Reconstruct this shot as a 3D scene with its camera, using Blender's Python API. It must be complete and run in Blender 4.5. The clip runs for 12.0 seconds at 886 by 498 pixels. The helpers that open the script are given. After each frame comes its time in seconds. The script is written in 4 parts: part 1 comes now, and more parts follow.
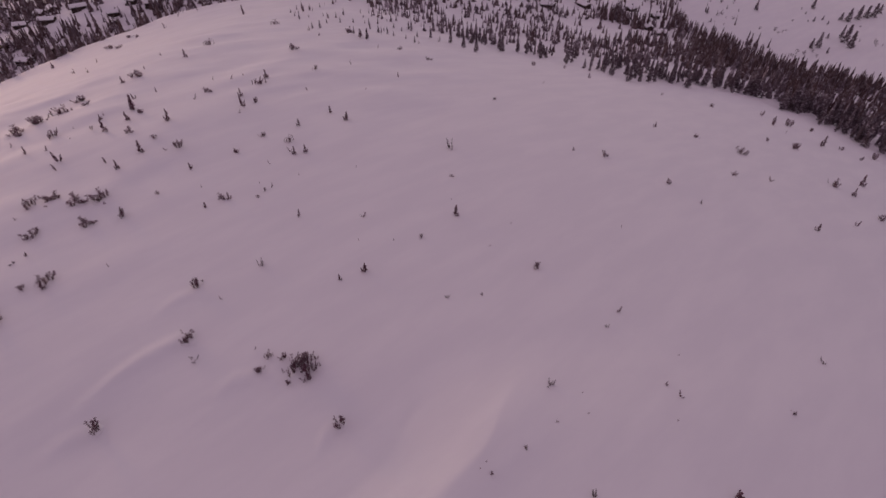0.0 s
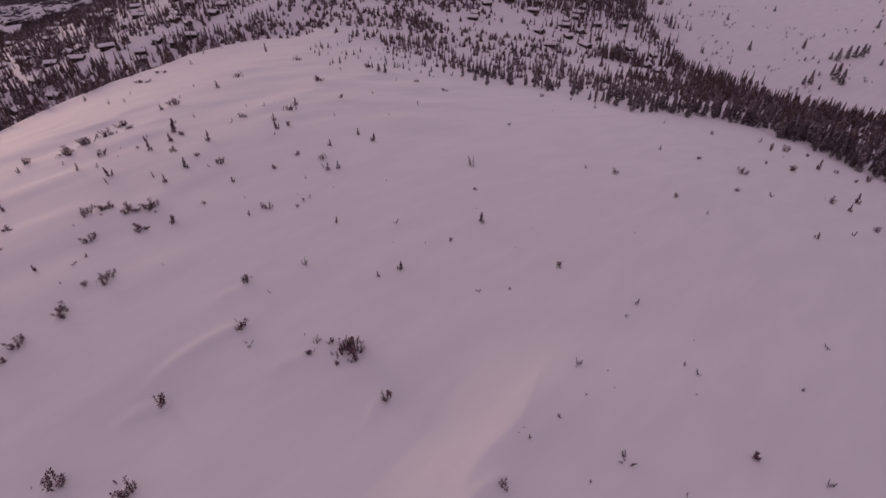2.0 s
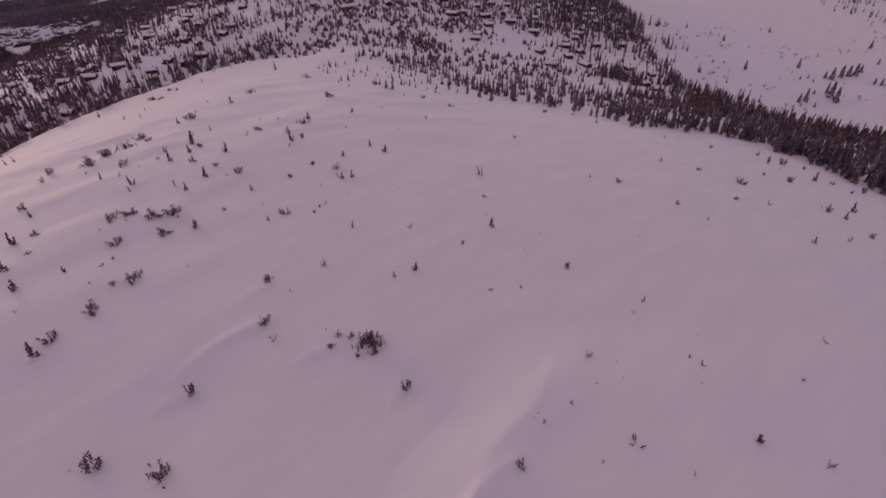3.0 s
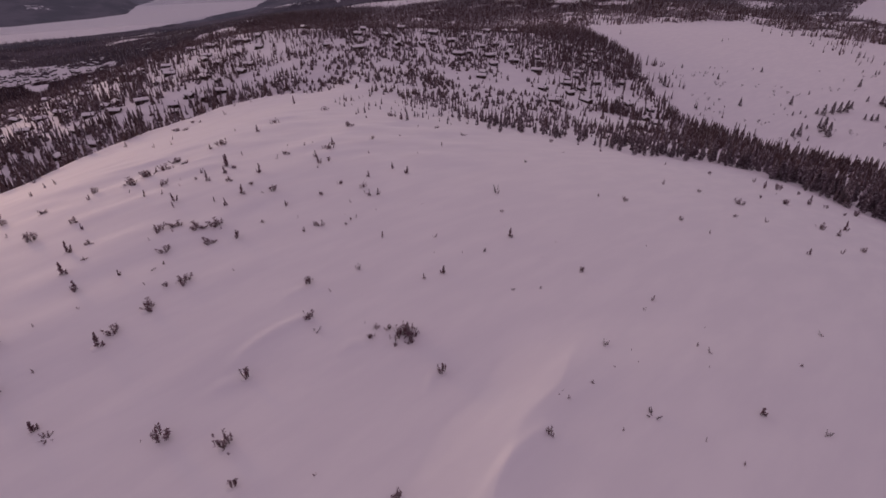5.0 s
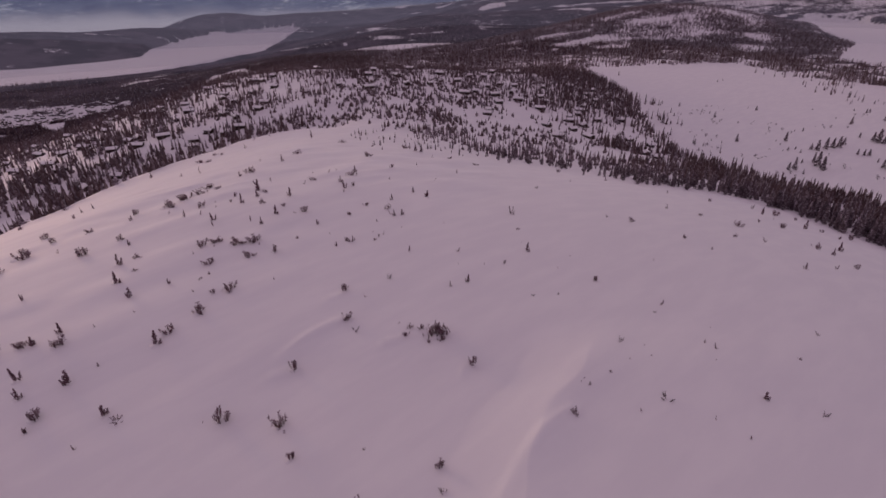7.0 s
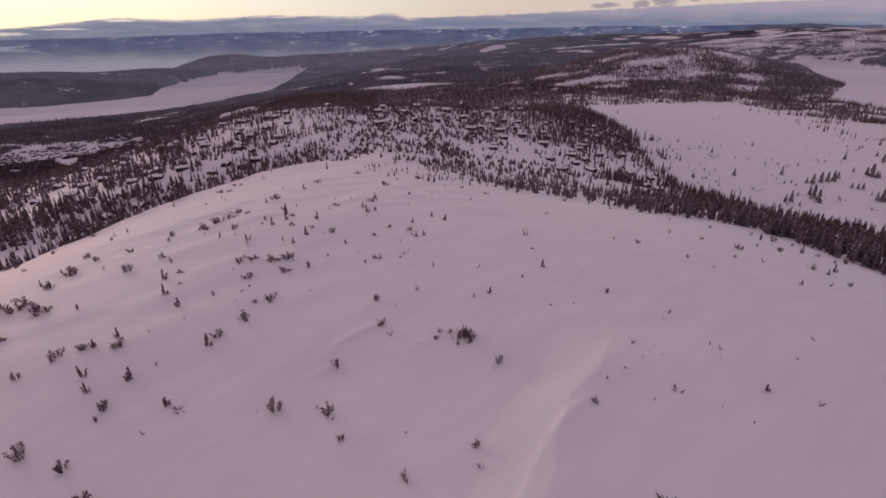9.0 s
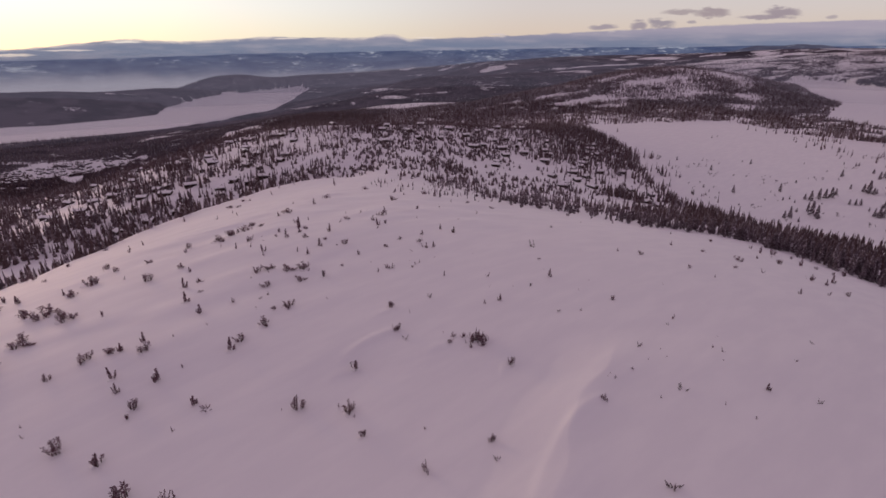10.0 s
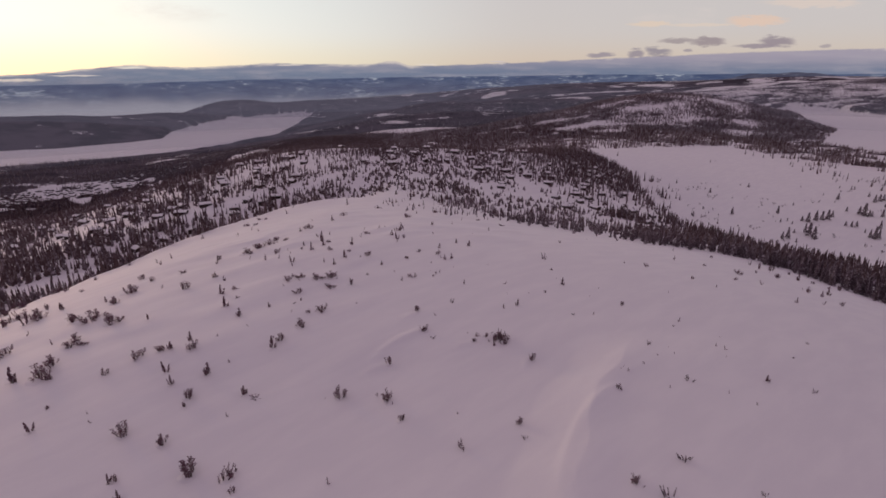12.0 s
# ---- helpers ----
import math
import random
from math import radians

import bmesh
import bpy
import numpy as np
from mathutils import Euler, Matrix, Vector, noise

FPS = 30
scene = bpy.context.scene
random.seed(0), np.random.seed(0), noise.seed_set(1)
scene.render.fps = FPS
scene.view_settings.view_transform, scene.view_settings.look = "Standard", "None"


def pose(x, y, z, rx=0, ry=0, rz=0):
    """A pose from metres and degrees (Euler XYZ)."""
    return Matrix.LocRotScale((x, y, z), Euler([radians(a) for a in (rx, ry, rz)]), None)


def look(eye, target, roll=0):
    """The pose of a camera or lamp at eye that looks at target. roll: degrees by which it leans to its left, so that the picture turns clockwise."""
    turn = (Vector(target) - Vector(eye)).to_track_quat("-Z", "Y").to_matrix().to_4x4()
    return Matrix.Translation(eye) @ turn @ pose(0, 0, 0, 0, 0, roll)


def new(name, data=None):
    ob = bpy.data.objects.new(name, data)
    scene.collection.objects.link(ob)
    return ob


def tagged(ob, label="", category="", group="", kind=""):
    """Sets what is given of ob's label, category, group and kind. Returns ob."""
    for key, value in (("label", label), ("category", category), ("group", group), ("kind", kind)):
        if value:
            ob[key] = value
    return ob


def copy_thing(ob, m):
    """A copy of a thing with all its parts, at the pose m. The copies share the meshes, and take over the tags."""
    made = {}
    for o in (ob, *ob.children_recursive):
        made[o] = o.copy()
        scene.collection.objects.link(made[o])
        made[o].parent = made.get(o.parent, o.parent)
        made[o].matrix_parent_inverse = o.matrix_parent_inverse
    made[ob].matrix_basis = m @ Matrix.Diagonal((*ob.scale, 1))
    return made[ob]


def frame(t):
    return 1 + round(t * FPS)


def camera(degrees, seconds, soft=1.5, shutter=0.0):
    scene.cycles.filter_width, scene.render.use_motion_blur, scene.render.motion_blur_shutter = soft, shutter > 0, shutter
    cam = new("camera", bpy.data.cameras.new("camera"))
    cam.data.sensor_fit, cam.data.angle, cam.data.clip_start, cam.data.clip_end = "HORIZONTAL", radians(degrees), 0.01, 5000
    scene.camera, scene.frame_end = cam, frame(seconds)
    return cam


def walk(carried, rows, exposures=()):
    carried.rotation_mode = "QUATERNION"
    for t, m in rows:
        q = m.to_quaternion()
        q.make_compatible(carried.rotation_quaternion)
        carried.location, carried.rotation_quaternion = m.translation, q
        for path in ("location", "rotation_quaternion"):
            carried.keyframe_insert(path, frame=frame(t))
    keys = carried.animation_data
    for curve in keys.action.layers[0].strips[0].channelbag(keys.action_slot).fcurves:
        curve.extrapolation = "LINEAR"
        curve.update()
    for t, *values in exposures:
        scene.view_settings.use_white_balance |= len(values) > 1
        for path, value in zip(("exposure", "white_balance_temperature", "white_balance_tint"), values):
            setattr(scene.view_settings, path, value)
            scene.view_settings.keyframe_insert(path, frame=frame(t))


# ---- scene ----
cam = camera(81.1, 12.0, soft=1.65)
PATH = [
    (0, (24.295, 61.243, 59.020), (24.320, 63.934, 56.630), -0.4),
    (0.5, (22.995, 58.847, 58.894), (23.017, 61.585, 56.558), -0.5),
    (1, (21.661, 56.459, 58.844), (21.681, 59.238, 56.556), -0.4),
    (1.5, (20.435, 53.914, 58.907), (20.450, 56.731, 56.668), -0.5),
    (2, (19.035, 51.347, 58.900), (19.055, 54.203, 56.711), -0.4),
    (2.5, (17.741, 48.793, 58.887), (17.762, 51.687, 56.747), -0.4),
    (3, (16.526, 46.094, 58.813), (16.547, 49.030, 56.729), -0.4),
    (5, (11.412, 35.201, 58.795), (11.430, 38.275, 56.921), -0.3),
    (5.5, (10.206, 32.458, 58.682), (10.220, 35.566, 56.866), -0.3),
    (6, (8.876, 29.655, 58.671), (8.892, 32.796, 56.911), -0.3),
    (6.5, (7.553, 26.845, 58.703), (7.565, 30.017, 56.999), -0.3),
    (7, (6.170, 24.055, 58.667), (6.179, 27.256, 57.017), -0.3),
    (9, (0.601, 12.519, 58.772), (0.605, 15.824, 57.346), -0.2),
    (9.5, (-0.812, 9.693, 58.658), (-0.810, 13.023, 57.292), -0.2),
    (10, (-2.275, 6.800, 58.694), (-2.273, 10.154, 57.384), -0.2),
    (10.5, (-3.701, 3.958, 58.712), (-3.699, 7.333, 57.458), -0.2),
    (11, (-5.191, 1.193, 58.684), (-5.189, 4.585, 57.474), -0.1),
    (11.5, (-6.644, -1.719, 58.705), (-6.642, 1.685, 57.532), -0.1),
    (12, (-8.235, -4.657, 58.792), (-8.233, -1.247, 57.636), -0),
]
walk(cam, [(t, look(eye, target, roll)) for t, eye, target, roll in PATH], [(0, 0.0, 6500, 10), (6.5, 0, 6500, 10), (9.0, 0.08, 6500, 7), (10.5, 0.09, 6500, 4), (12, 0.0, 6500, 2)])

# ---- sky and light ----
SUN_AZ, SUN_EL = -48.0, 5.0      # degrees from north (west is minus), degrees above the horizon

sun = new("sun", bpy.data.lights.new("sun", "SUN"))
sun.data.energy, sun.data.angle, sun.data.color = 0.8, radians(12), (1.0, 0.61, 0.46)
sun.matrix_world = look((math.sin(radians(SUN_AZ)) * 100, math.cos(radians(SUN_AZ)) * 100, math.tan(radians(SUN_EL)) * 100), (0, 0, 0))


def wire(tree):
    """Helpers for a node tree: add a node, set sockets, link."""
    def node(kind, **sockets):
        n = tree.nodes.new(kind)
        for key, value in sockets.items():
            if key in ("operation", "blend_type", "data_type", "noise_dimensions", "sky_type", "interpolation_type", "attribute_name", "clamp"):
                if key == "operation":
                    n.operation = value
                elif key == "blend_type":
                    n.blend_type = value
                elif key == "data_type":
                    n.data_type = value
                elif key == "interpolation_type":
                    n.interpolation_type = value
                elif key == "attribute_name":
                    n.attribute_name = value
                elif key == "clamp":
                    n.use_clamp = value
        return n

    def plug(n, index, value):
        if hasattr(value, "is_linked"):
            tree.links.new(value, n.inputs[index])
        else:
            n.inputs[index].default_value = value

    def calc(op, a, b=0.0, c=0.0, clamp=False):
        n = node("ShaderNodeMath", operation=op, clamp=clamp)
        for k, value in enumerate((a, b, c)):
            plug(n, k, value)
        return n.outputs[0]

    def blend(f, a, b):
        n = node("ShaderNodeMix", data_type="RGBA")
        n.clamp_factor = True
        plug(n, 0, f)
        plug(n, 6, a if hasattr(a, "is_linked") else (*a, 1))
        plug(n, 7, b if hasattr(b, "is_linked") else (*b, 1))
        return n.outputs[2]

    def ease(v, lo, hi):
        n = node("ShaderNodeMapRange", interpolation_type="SMOOTHSTEP")
        for k, value in enumerate((v, lo, hi, 0.0, 1.0)):
            plug(n, k, value)
        return n.outputs[0]

    def grain(vector, scale, detail=4.0, roughness=0.55):
        n = node("ShaderNodeTexNoise")
        if vector is not None:
            plug(n, 0, vector)
        n.inputs["Scale"].default_value = scale
        n.inputs["Detail"].default_value = detail
        n.inputs["Roughness"].default_value = roughness
        return n.outputs[0]

    return node, plug, calc, blend, ease, grain


def build_sky():
    world = bpy.data.worlds.new("dusk_sky")
    scene.world = world
    world.use_nodes = True
    tree = world.node_tree
    tree.nodes.clear()
    node, plug, calc, blend, ease, grain = wire(tree)
    coord = tree.nodes.new("ShaderNodeTexCoord")
    part_xyz = tree.nodes.new("ShaderNodeSeparateXYZ")
    tree.links.new(coord.outputs["Generated"], part_xyz.inputs[0])
    x, y, z = part_xyz.outputs
    air = tree.nodes.new("ShaderNodeTexSky")
    air.sky_type, air.sun_disc = "NISHITA", False
    air.sun_elevation, air.sun_rotation = radians(SUN_EL), radians(SUN_AZ)
    faint = node("ShaderNodeMix", data_type="RGBA", blend_type="MULTIPLY")
    plug(faint, 0, 1.0)
    plug(faint, 6, air.outputs[0])
    plug(faint, 7, (0.025, 0.025, 0.03, 1))
    # how near the bearing is to the sun's
    toward = calc("ADD", calc("MULTIPLY", x, math.sin(radians(SUN_AZ))), calc("MULTIPLY", y, math.cos(radians(SUN_AZ))))
    warm = ease(toward, 0.52, 1.02)
    low = blend(warm, (0.70, 0.56, 0.50), (0.90, 0.86, 0.735))
    haze = blend(warm, (0.665, 0.58, 0.61), (0.93, 0.93, 0.97))
    high = (0.355, 0.2375, 0.327)
    veil = grain(coord.outputs["Generated"], 3.0, 5)
    tone = blend(ease(z, 0.0, 0.075), low, haze)
    tone = blend(ease(calc("ADD", z, calc("MULTIPLY", calc("SUBTRACT", veil, 0.5), 0.15)), 0.16, 0.6), tone, high)
    tone = blend(ease(y, -0.1, -0.8), tone, blend(ease(z, 0.0, 0.3), (0.35, 0.25, 0.34), high))
    total = node("ShaderNodeMix", data_type="RGBA", blend_type="ADD")
    plug(total, 0, 1.0)
    plug(total, 6, tone)
    plug(total, 7, faint.outputs[2])
    tone = total.outputs[2]
    # clouds stand in the north, over the far hills
    ahead = calc("MAXIMUM", y, 0.05)
    u, v = calc("DIVIDE", x, ahead), calc("DIVIDE", z, ahead)
    flat = tree.nodes.new("ShaderNodeCombineXYZ")
    plug(flat, 0, u)
    plug(flat, 1, calc("MULTIPLY", v, 3.5))
    puff = calc("SUBTRACT", grain(flat.outputs[0], 11.0, 6, 0.6), 0.5)
    billow = calc("SUBTRACT", grain(flat.outputs[0], 42.0, 4, 0.6), 0.5)
    # thin high veils
    veils = ease(grain(flat.outputs[0], 5.0, 5, 0.6), 0.52, 0.75)
    tone = blend(calc("MULTIPLY", calc("MULTIPLY", veils, ease(v, 0.06, 0.13)), 0.55), tone, (0.92, 0.76, 0.74))
    # the low bank
    line = tree.nodes.new("ShaderNodeValToRGB")
    line.color_ramp.interpolation = "CARDINAL"
    tops = ((-0.81, -0.003), (-0.70, 0.003), (-0.58, 0.013), (-0.46, 0.010), (-0.30, 0.017), (-0.14, 0.015), (-0.086, 0.020), (-0.05, 0.013),
            (0.007, 0.022), (0.063, 0.0385), (0.109, 0.0275), (0.207, 0.022), (0.263, 0.0275), (0.426, 0.033), (0.527, 0.039), (0.80, 0.042))
    for k, (bearing, top) in enumerate(tops):
        stop = line.color_ramp.elements[k] if k < 2 else line.color_ramp.elements.new(0.5)
        stop.position = bearing / 2 + 0.5
        stop.color = (*((top + 0.01) * 10,) * 3, 1)
    plug(line, 0, calc("ADD", calc("MULTIPLY", u, 0.5), 0.5))
    crest = calc("SUBTRACT", calc("MULTIPLY", line.outputs[0], 0.1), 0.01)
    crest = calc("ADD", crest, calc("ADD", calc("MULTIPLY", puff, 0.006), calc("MULTIPLY", billow, 0.005)))
    bank = ease(calc("SUBTRACT", crest, v), -0.0015, 0.0015)
    inner = blend(ease(v, 0.0, 0.035), (0.185, 0.215, 0.335), (0.42, 0.36, 0.465))
    layers = tree.nodes.new("ShaderNodeCombineXYZ")
    plug(layers, 0, calc("MULTIPLY", u, 0.8))
    plug(layers, 1, calc("MULTIPLY", v, 9.0))
    band = calc("SUBTRACT", grain(layers.outputs[0], 9.0, 5, 0.6), 0.45)
    inner = blend(calc("MULTIPLY", calc("ADD", band, calc("MULTIPLY", puff, 0.5)), 1.6), inner, (0.50, 0.43, 0.51))
    tone = blend(calc("MULTIPLY", bank, 0.97), tone, inner)
    rim = calc("MULTIPLY", ease(calc("SUBTRACT", crest, v), 0.006, 0.0), calc("MULTIPLY", bank, ease(calc("ADD", puff, calc("MULTIPLY", u, -0.12)), -0.02, 0.12)))
    tone = blend(calc("MULTIPLY", rim, 0.75), tone, (0.92, 0.76, 0.70))
    # small clouds above it: bearing, height, half width, half height
    for cu, cv, wu, wv, colour in (
        (0.600, 0.0545, 0.036, 0.009, (0.34, 0.27, 0.33)), (0.568, 0.0465, 0.045, 0.004, (0.36, 0.29, 0.35)), (0.479, 0.0545, 0.034, 0.0085, (0.37, 0.29, 0.33)),
        (0.420, 0.0555, 0.036, 0.0055, (0.42, 0.34, 0.37)), (0.389, 0.038, 0.024, 0.0085, (0.33, 0.28, 0.35)), (0.349, 0.0345, 0.015, 0.008, (0.35, 0.29, 0.36)),
        (0.288, 0.0315, 0.030, 0.0045, (0.36, 0.30, 0.37)), (0.442, 0.039, 0.010, 0.003, (0.42, 0.35, 0.40)), (0.689, 0.0466, 0.012, 0.004, (0.46, 0.38, 0.42)),
        (0.552, 0.0885, 0.058, 0.010, (0.90, 0.64, 0.54)), (0.372, 0.083, 0.040, 0.005, (0.88, 0.68, 0.58)), (0.46, 0.082, 0.060, 0.003, (0.84, 0.68, 0.62)), (0.65, 0.117, 0.09, 0.008, (0.84, 0.68, 0.64)),
        (-0.79, -0.012, 0.05, 0.0026, (0.90, 0.74, 0.68)), (-0.68, -0.004, 0.055, 0.0016, (0.84, 0.70, 0.68)), (-0.565, 0.0095, 0.028, 0.0017, (0.95, 0.84, 0.78)),
        (-0.28, 0.0145, 0.025, 0.0012, (0.90, 0.76, 0.72)), (-0.03, 0.0155, 0.020, 0.0014, (0.92, 0.78, 0.74)), (0.10, 0.0205, 0.016, 0.0012, (0.74, 0.62, 0.66)),
    ):
        du = calc("POWER", calc("ADD", calc("DIVIDE", calc("SUBTRACT", u, cu), wu), calc("MULTIPLY", puff, 1.2)), 2.0)
        dv = calc("POWER", calc("ADD", calc("DIVIDE", calc("SUBTRACT", v, cv), wv), calc("MULTIPLY", billow, 2.6)), 2.0)
        cloud = ease(calc("ADD", du, dv), 1.3, 0.2)
        tone = blend(calc("MULTIPLY", cloud, 0.85), tone, colour)
    glow = tree.nodes.new("ShaderNodeBackground")
    tree.links.new(tone, glow.inputs[0])
    glow.inputs[1].default_value = 0.845
    out = tree.nodes.new("ShaderNodeOutputWorld")
    tree.links.new(glow.outputs[0], out.inputs[0])


build_sky()

# ---- materials ----


def material(name, rough_value=0.8):
    mat = bpy.data.materials.new(name)
    mat.use_nodes = True
    tree = mat.node_tree
    shader = tree.nodes["Principled BSDF"]
    shader.inputs["Roughness"].default_value = rough_value
    shader.inputs["Specular IOR Level"].default_value = 0.25
    return mat, tree, shader, wire(tree)


def snow_material():
    """Wind-packed snow; woodland shows dark where it is too far off to be single trees."""
    mat, tree, shader, (node, plug, calc, blend, ease, grain) = material("snow", 0.75)
    geo = tree.nodes.new("ShaderNodeNewGeometry")
    place = geo.outputs["Position"]
    stretch = tree.nodes.new("ShaderNodeMapping")
    turn = tree.nodes.new("ShaderNodeMapping")
    turn.inputs["Rotation"].default_value = (0, 0, radians(-40))
    stretch.inputs["Scale"].default_value = (0.3, 1.0, 1.0)
    tree.links.new(place, turn.inputs[0])
    tree.links.new(turn.outputs[0], stretch.inputs[0])
    crust = grain(stretch.outputs[0], 0.2, 5)
    fine = grain(stretch.outputs[0], 1.7, 4)
    pale = blend(ease(crust, 0.35, 0.7), (0.80, 0.785, 0.80), (0.84, 0.825, 0.83))
    wood = node("ShaderNodeAttribute", attribute_name="wood").outputs[2]
    clump = grain(place, 0.045, 6, 0.78)
    stands = grain(place, 0.006, 5, 0.68)
    dark = calc("SUBTRACT", calc("ADD", calc("MULTIPLY", clump, 1.6), calc("MULTIPLY", stands, 0.9)), calc("SUBTRACT", 1.78, wood))
    bark = blend(ease(grain(place, 0.007, 5, 0.65), 0.38, 0.62), (0.042, 0.031, 0.038), (0.105, 0.083, 0.098))
    shade = ease(dark, -0.08, 0.10)
    cover = blend(shade, pale, bark)
    # woods have no sheen
    plug(shader, "Specular IOR Level", calc("MULTIPLY", calc("SUBTRACT", 1.0, shade), 0.25))
    tree.links.new(cover, shader.inputs["Base Color"])
    bump = tree.nodes.new("ShaderNodeBump")
    bump.inputs["Strength"].default_value, bump.inputs["Distance"].default_value = 0.14, 0.12
    tree.links.new(calc("ADD", calc("MULTIPLY", crust, 1.0), calc("MULTIPLY", fine, 0.25)), bump.inputs["Height"])
    tree.links.new(bump.outputs[0], shader.inputs["Normal"])
    return mat


def needle_material(name, dark, light, frost):
    """Conifer needles, some boughs rimed with frost."""
    mat, tree, shader, (node, plug, calc, blend, ease, grain) = material(name, 0.8)
    shader.inputs["Specular IOR Level"].default_value = 0.08
    geo = tree.nodes.new("ShaderNodeNewGeometry")
    mottle = ease(grain(geo.outputs["Position"], 1.3, 3, 0.7), 0.3, 0.7)
    tuft = calc("ADD", calc("MULTIPLY", geo.outputs["Random Per Island"], 0.5), calc("MULTIPLY", mottle, 0.5))
    each = tree.nodes.new("ShaderNodeObjectInfo").outputs["Random"]
    colour = blend(tuft, dark, light)
    rime = calc("MULTIPLY", ease(calc("ADD", tuft, calc("MULTIPLY", each, 0.2)), 0.66, 0.95), frost)
    colour = blend(rime, colour, (0.56, 0.50, 0.55))
    tree.links.new(colour, shader.inputs["Base Color"])
    return mat


def bark_material():
    mat, tree, shader, (node, plug, calc, blend, ease, grain) = material("bark", 0.85)
    geo = tree.nodes.new("ShaderNodeNewGeometry")
    streak = grain(geo.outputs["Position"], 9.0, 4)
    tree.links.new(blend(streak, (0.045, 0.032, 0.028), (0.14, 0.11, 0.10)), shader.inputs["Base Color"])
    return mat


def hazed_ridge_material(deep=(0.050, 0.064, 0.138), pale=(0.098, 0.115, 0.200)):
    """Far wooded hills with fields and clearings under snow, distance haze painted in as a glowing blue or purple; a
    plain backdrop.
    """
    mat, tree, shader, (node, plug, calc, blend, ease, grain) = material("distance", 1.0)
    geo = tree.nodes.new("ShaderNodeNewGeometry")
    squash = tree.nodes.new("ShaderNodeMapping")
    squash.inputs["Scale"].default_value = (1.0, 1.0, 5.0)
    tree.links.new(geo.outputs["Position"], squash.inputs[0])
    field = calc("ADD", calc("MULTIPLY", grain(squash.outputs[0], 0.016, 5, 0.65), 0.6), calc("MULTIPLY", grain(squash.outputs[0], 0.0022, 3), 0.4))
    # the bluish tone is haze put into the colour, then made to glow
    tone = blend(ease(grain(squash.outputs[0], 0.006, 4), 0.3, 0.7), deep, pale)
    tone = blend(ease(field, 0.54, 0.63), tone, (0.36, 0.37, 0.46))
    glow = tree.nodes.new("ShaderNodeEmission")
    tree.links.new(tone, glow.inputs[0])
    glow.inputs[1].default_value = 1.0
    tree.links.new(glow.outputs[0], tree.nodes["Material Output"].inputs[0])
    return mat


def mist_glow_material(low, high, strength, tint=(0.375, 0.335, 0.41)):
    """Glowing see-through sheet for thin valley fog and painted haze; fades out upwards between two heights."""
    mat, tree, shader, (node, plug, calc, blend, ease, grain) = material("haze_mist_glow", 1.0)
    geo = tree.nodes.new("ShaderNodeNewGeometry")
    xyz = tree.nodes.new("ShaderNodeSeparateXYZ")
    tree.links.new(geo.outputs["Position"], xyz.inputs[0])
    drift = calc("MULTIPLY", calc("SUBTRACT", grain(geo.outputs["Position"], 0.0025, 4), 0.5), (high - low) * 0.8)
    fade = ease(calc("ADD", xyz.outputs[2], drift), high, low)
    # the tint is given off by the sheet itself, not lit by the sky
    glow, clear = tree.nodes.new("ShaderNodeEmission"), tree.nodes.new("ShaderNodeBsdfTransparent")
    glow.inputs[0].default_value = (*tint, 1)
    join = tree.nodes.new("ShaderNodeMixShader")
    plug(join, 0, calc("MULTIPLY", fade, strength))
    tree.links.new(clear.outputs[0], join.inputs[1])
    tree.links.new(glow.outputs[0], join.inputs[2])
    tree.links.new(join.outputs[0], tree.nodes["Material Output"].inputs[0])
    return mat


def timber_material():
    """Dark stained boards, streaked along the grain."""
    mat, tree, shader, (node, plug, calc, blend, ease, grain) = material("timber", 0.8)
    geo = tree.nodes.new("ShaderNodeNewGeometry")
    squash = tree.nodes.new("ShaderNodeMapping")
    squash.inputs["Scale"].default_value = (0.4, 0.4, 6.0)
    tree.links.new(geo.outputs["Position"], squash.inputs[0])
    streak = grain(squash.outputs[0], 2.0, 4)
    each = tree.nodes.new("ShaderNodeObjectInfo").outputs["Random"]
    tree.links.new(blend(calc("ADD", calc("MULTIPLY", streak, 0.6), calc("MULTIPLY", each, 0.4)), (0.020, 0.014, 0.012), (0.075, 0.05, 0.042)), shader.inputs["Base Color"])
    return mat


def roof_snow_material():
    mat, tree, shader, (node, plug, calc, blend, ease, grain) = material("roof_snow", 0.75)
    geo = tree.nodes.new("ShaderNodeNewGeometry")
    tree.links.new(blend(grain(geo.outputs["Position"], 1.2, 4), (0.76, 0.75, 0.77), (0.86, 0.85, 0.85)), shader.inputs["Base Color"])
    return mat


def glass_material():
    mat, tree, shader, tools = material("window_glass", 0.08)
    shader.inputs["Base Color"].default_value = (0.03, 0.035, 0.04, 1)
    shader.inputs["Specular IOR Level"].default_value = 0.6
    return mat


SNOW = snow_material()
NEEDLES = needle_material("spruce_needles", (0.070, 0.047, 0.049), (0.168, 0.117, 0.117), 0.4)
# cooler copy of the spruce needles for far woods, distance haze painted in
HAZED_NEEDLES = needle_material("hazed_needles", (0.048, 0.038, 0.048), (0.105, 0.090, 0.108), 0.4)
SCRUB = needle_material("scrub_needles", (0.074, 0.035, 0.047), (0.200, 0.105, 0.138), 0.35)
SNOWY = needle_material("snowy_needles", (0.14, 0.115, 0.13), (0.46, 0.41, 0.44), 0.9)
FROSTED = needle_material("frosted_needles", (0.070, 0.052, 0.060), (0.24, 0.19, 0.21), 0.8)
RIMED = needle_material("rimed_needles", (0.068, 0.050, 0.057), (0.20, 0.165, 0.18), 0.9)
BARK = bark_material()

# ---- lie of the land ----


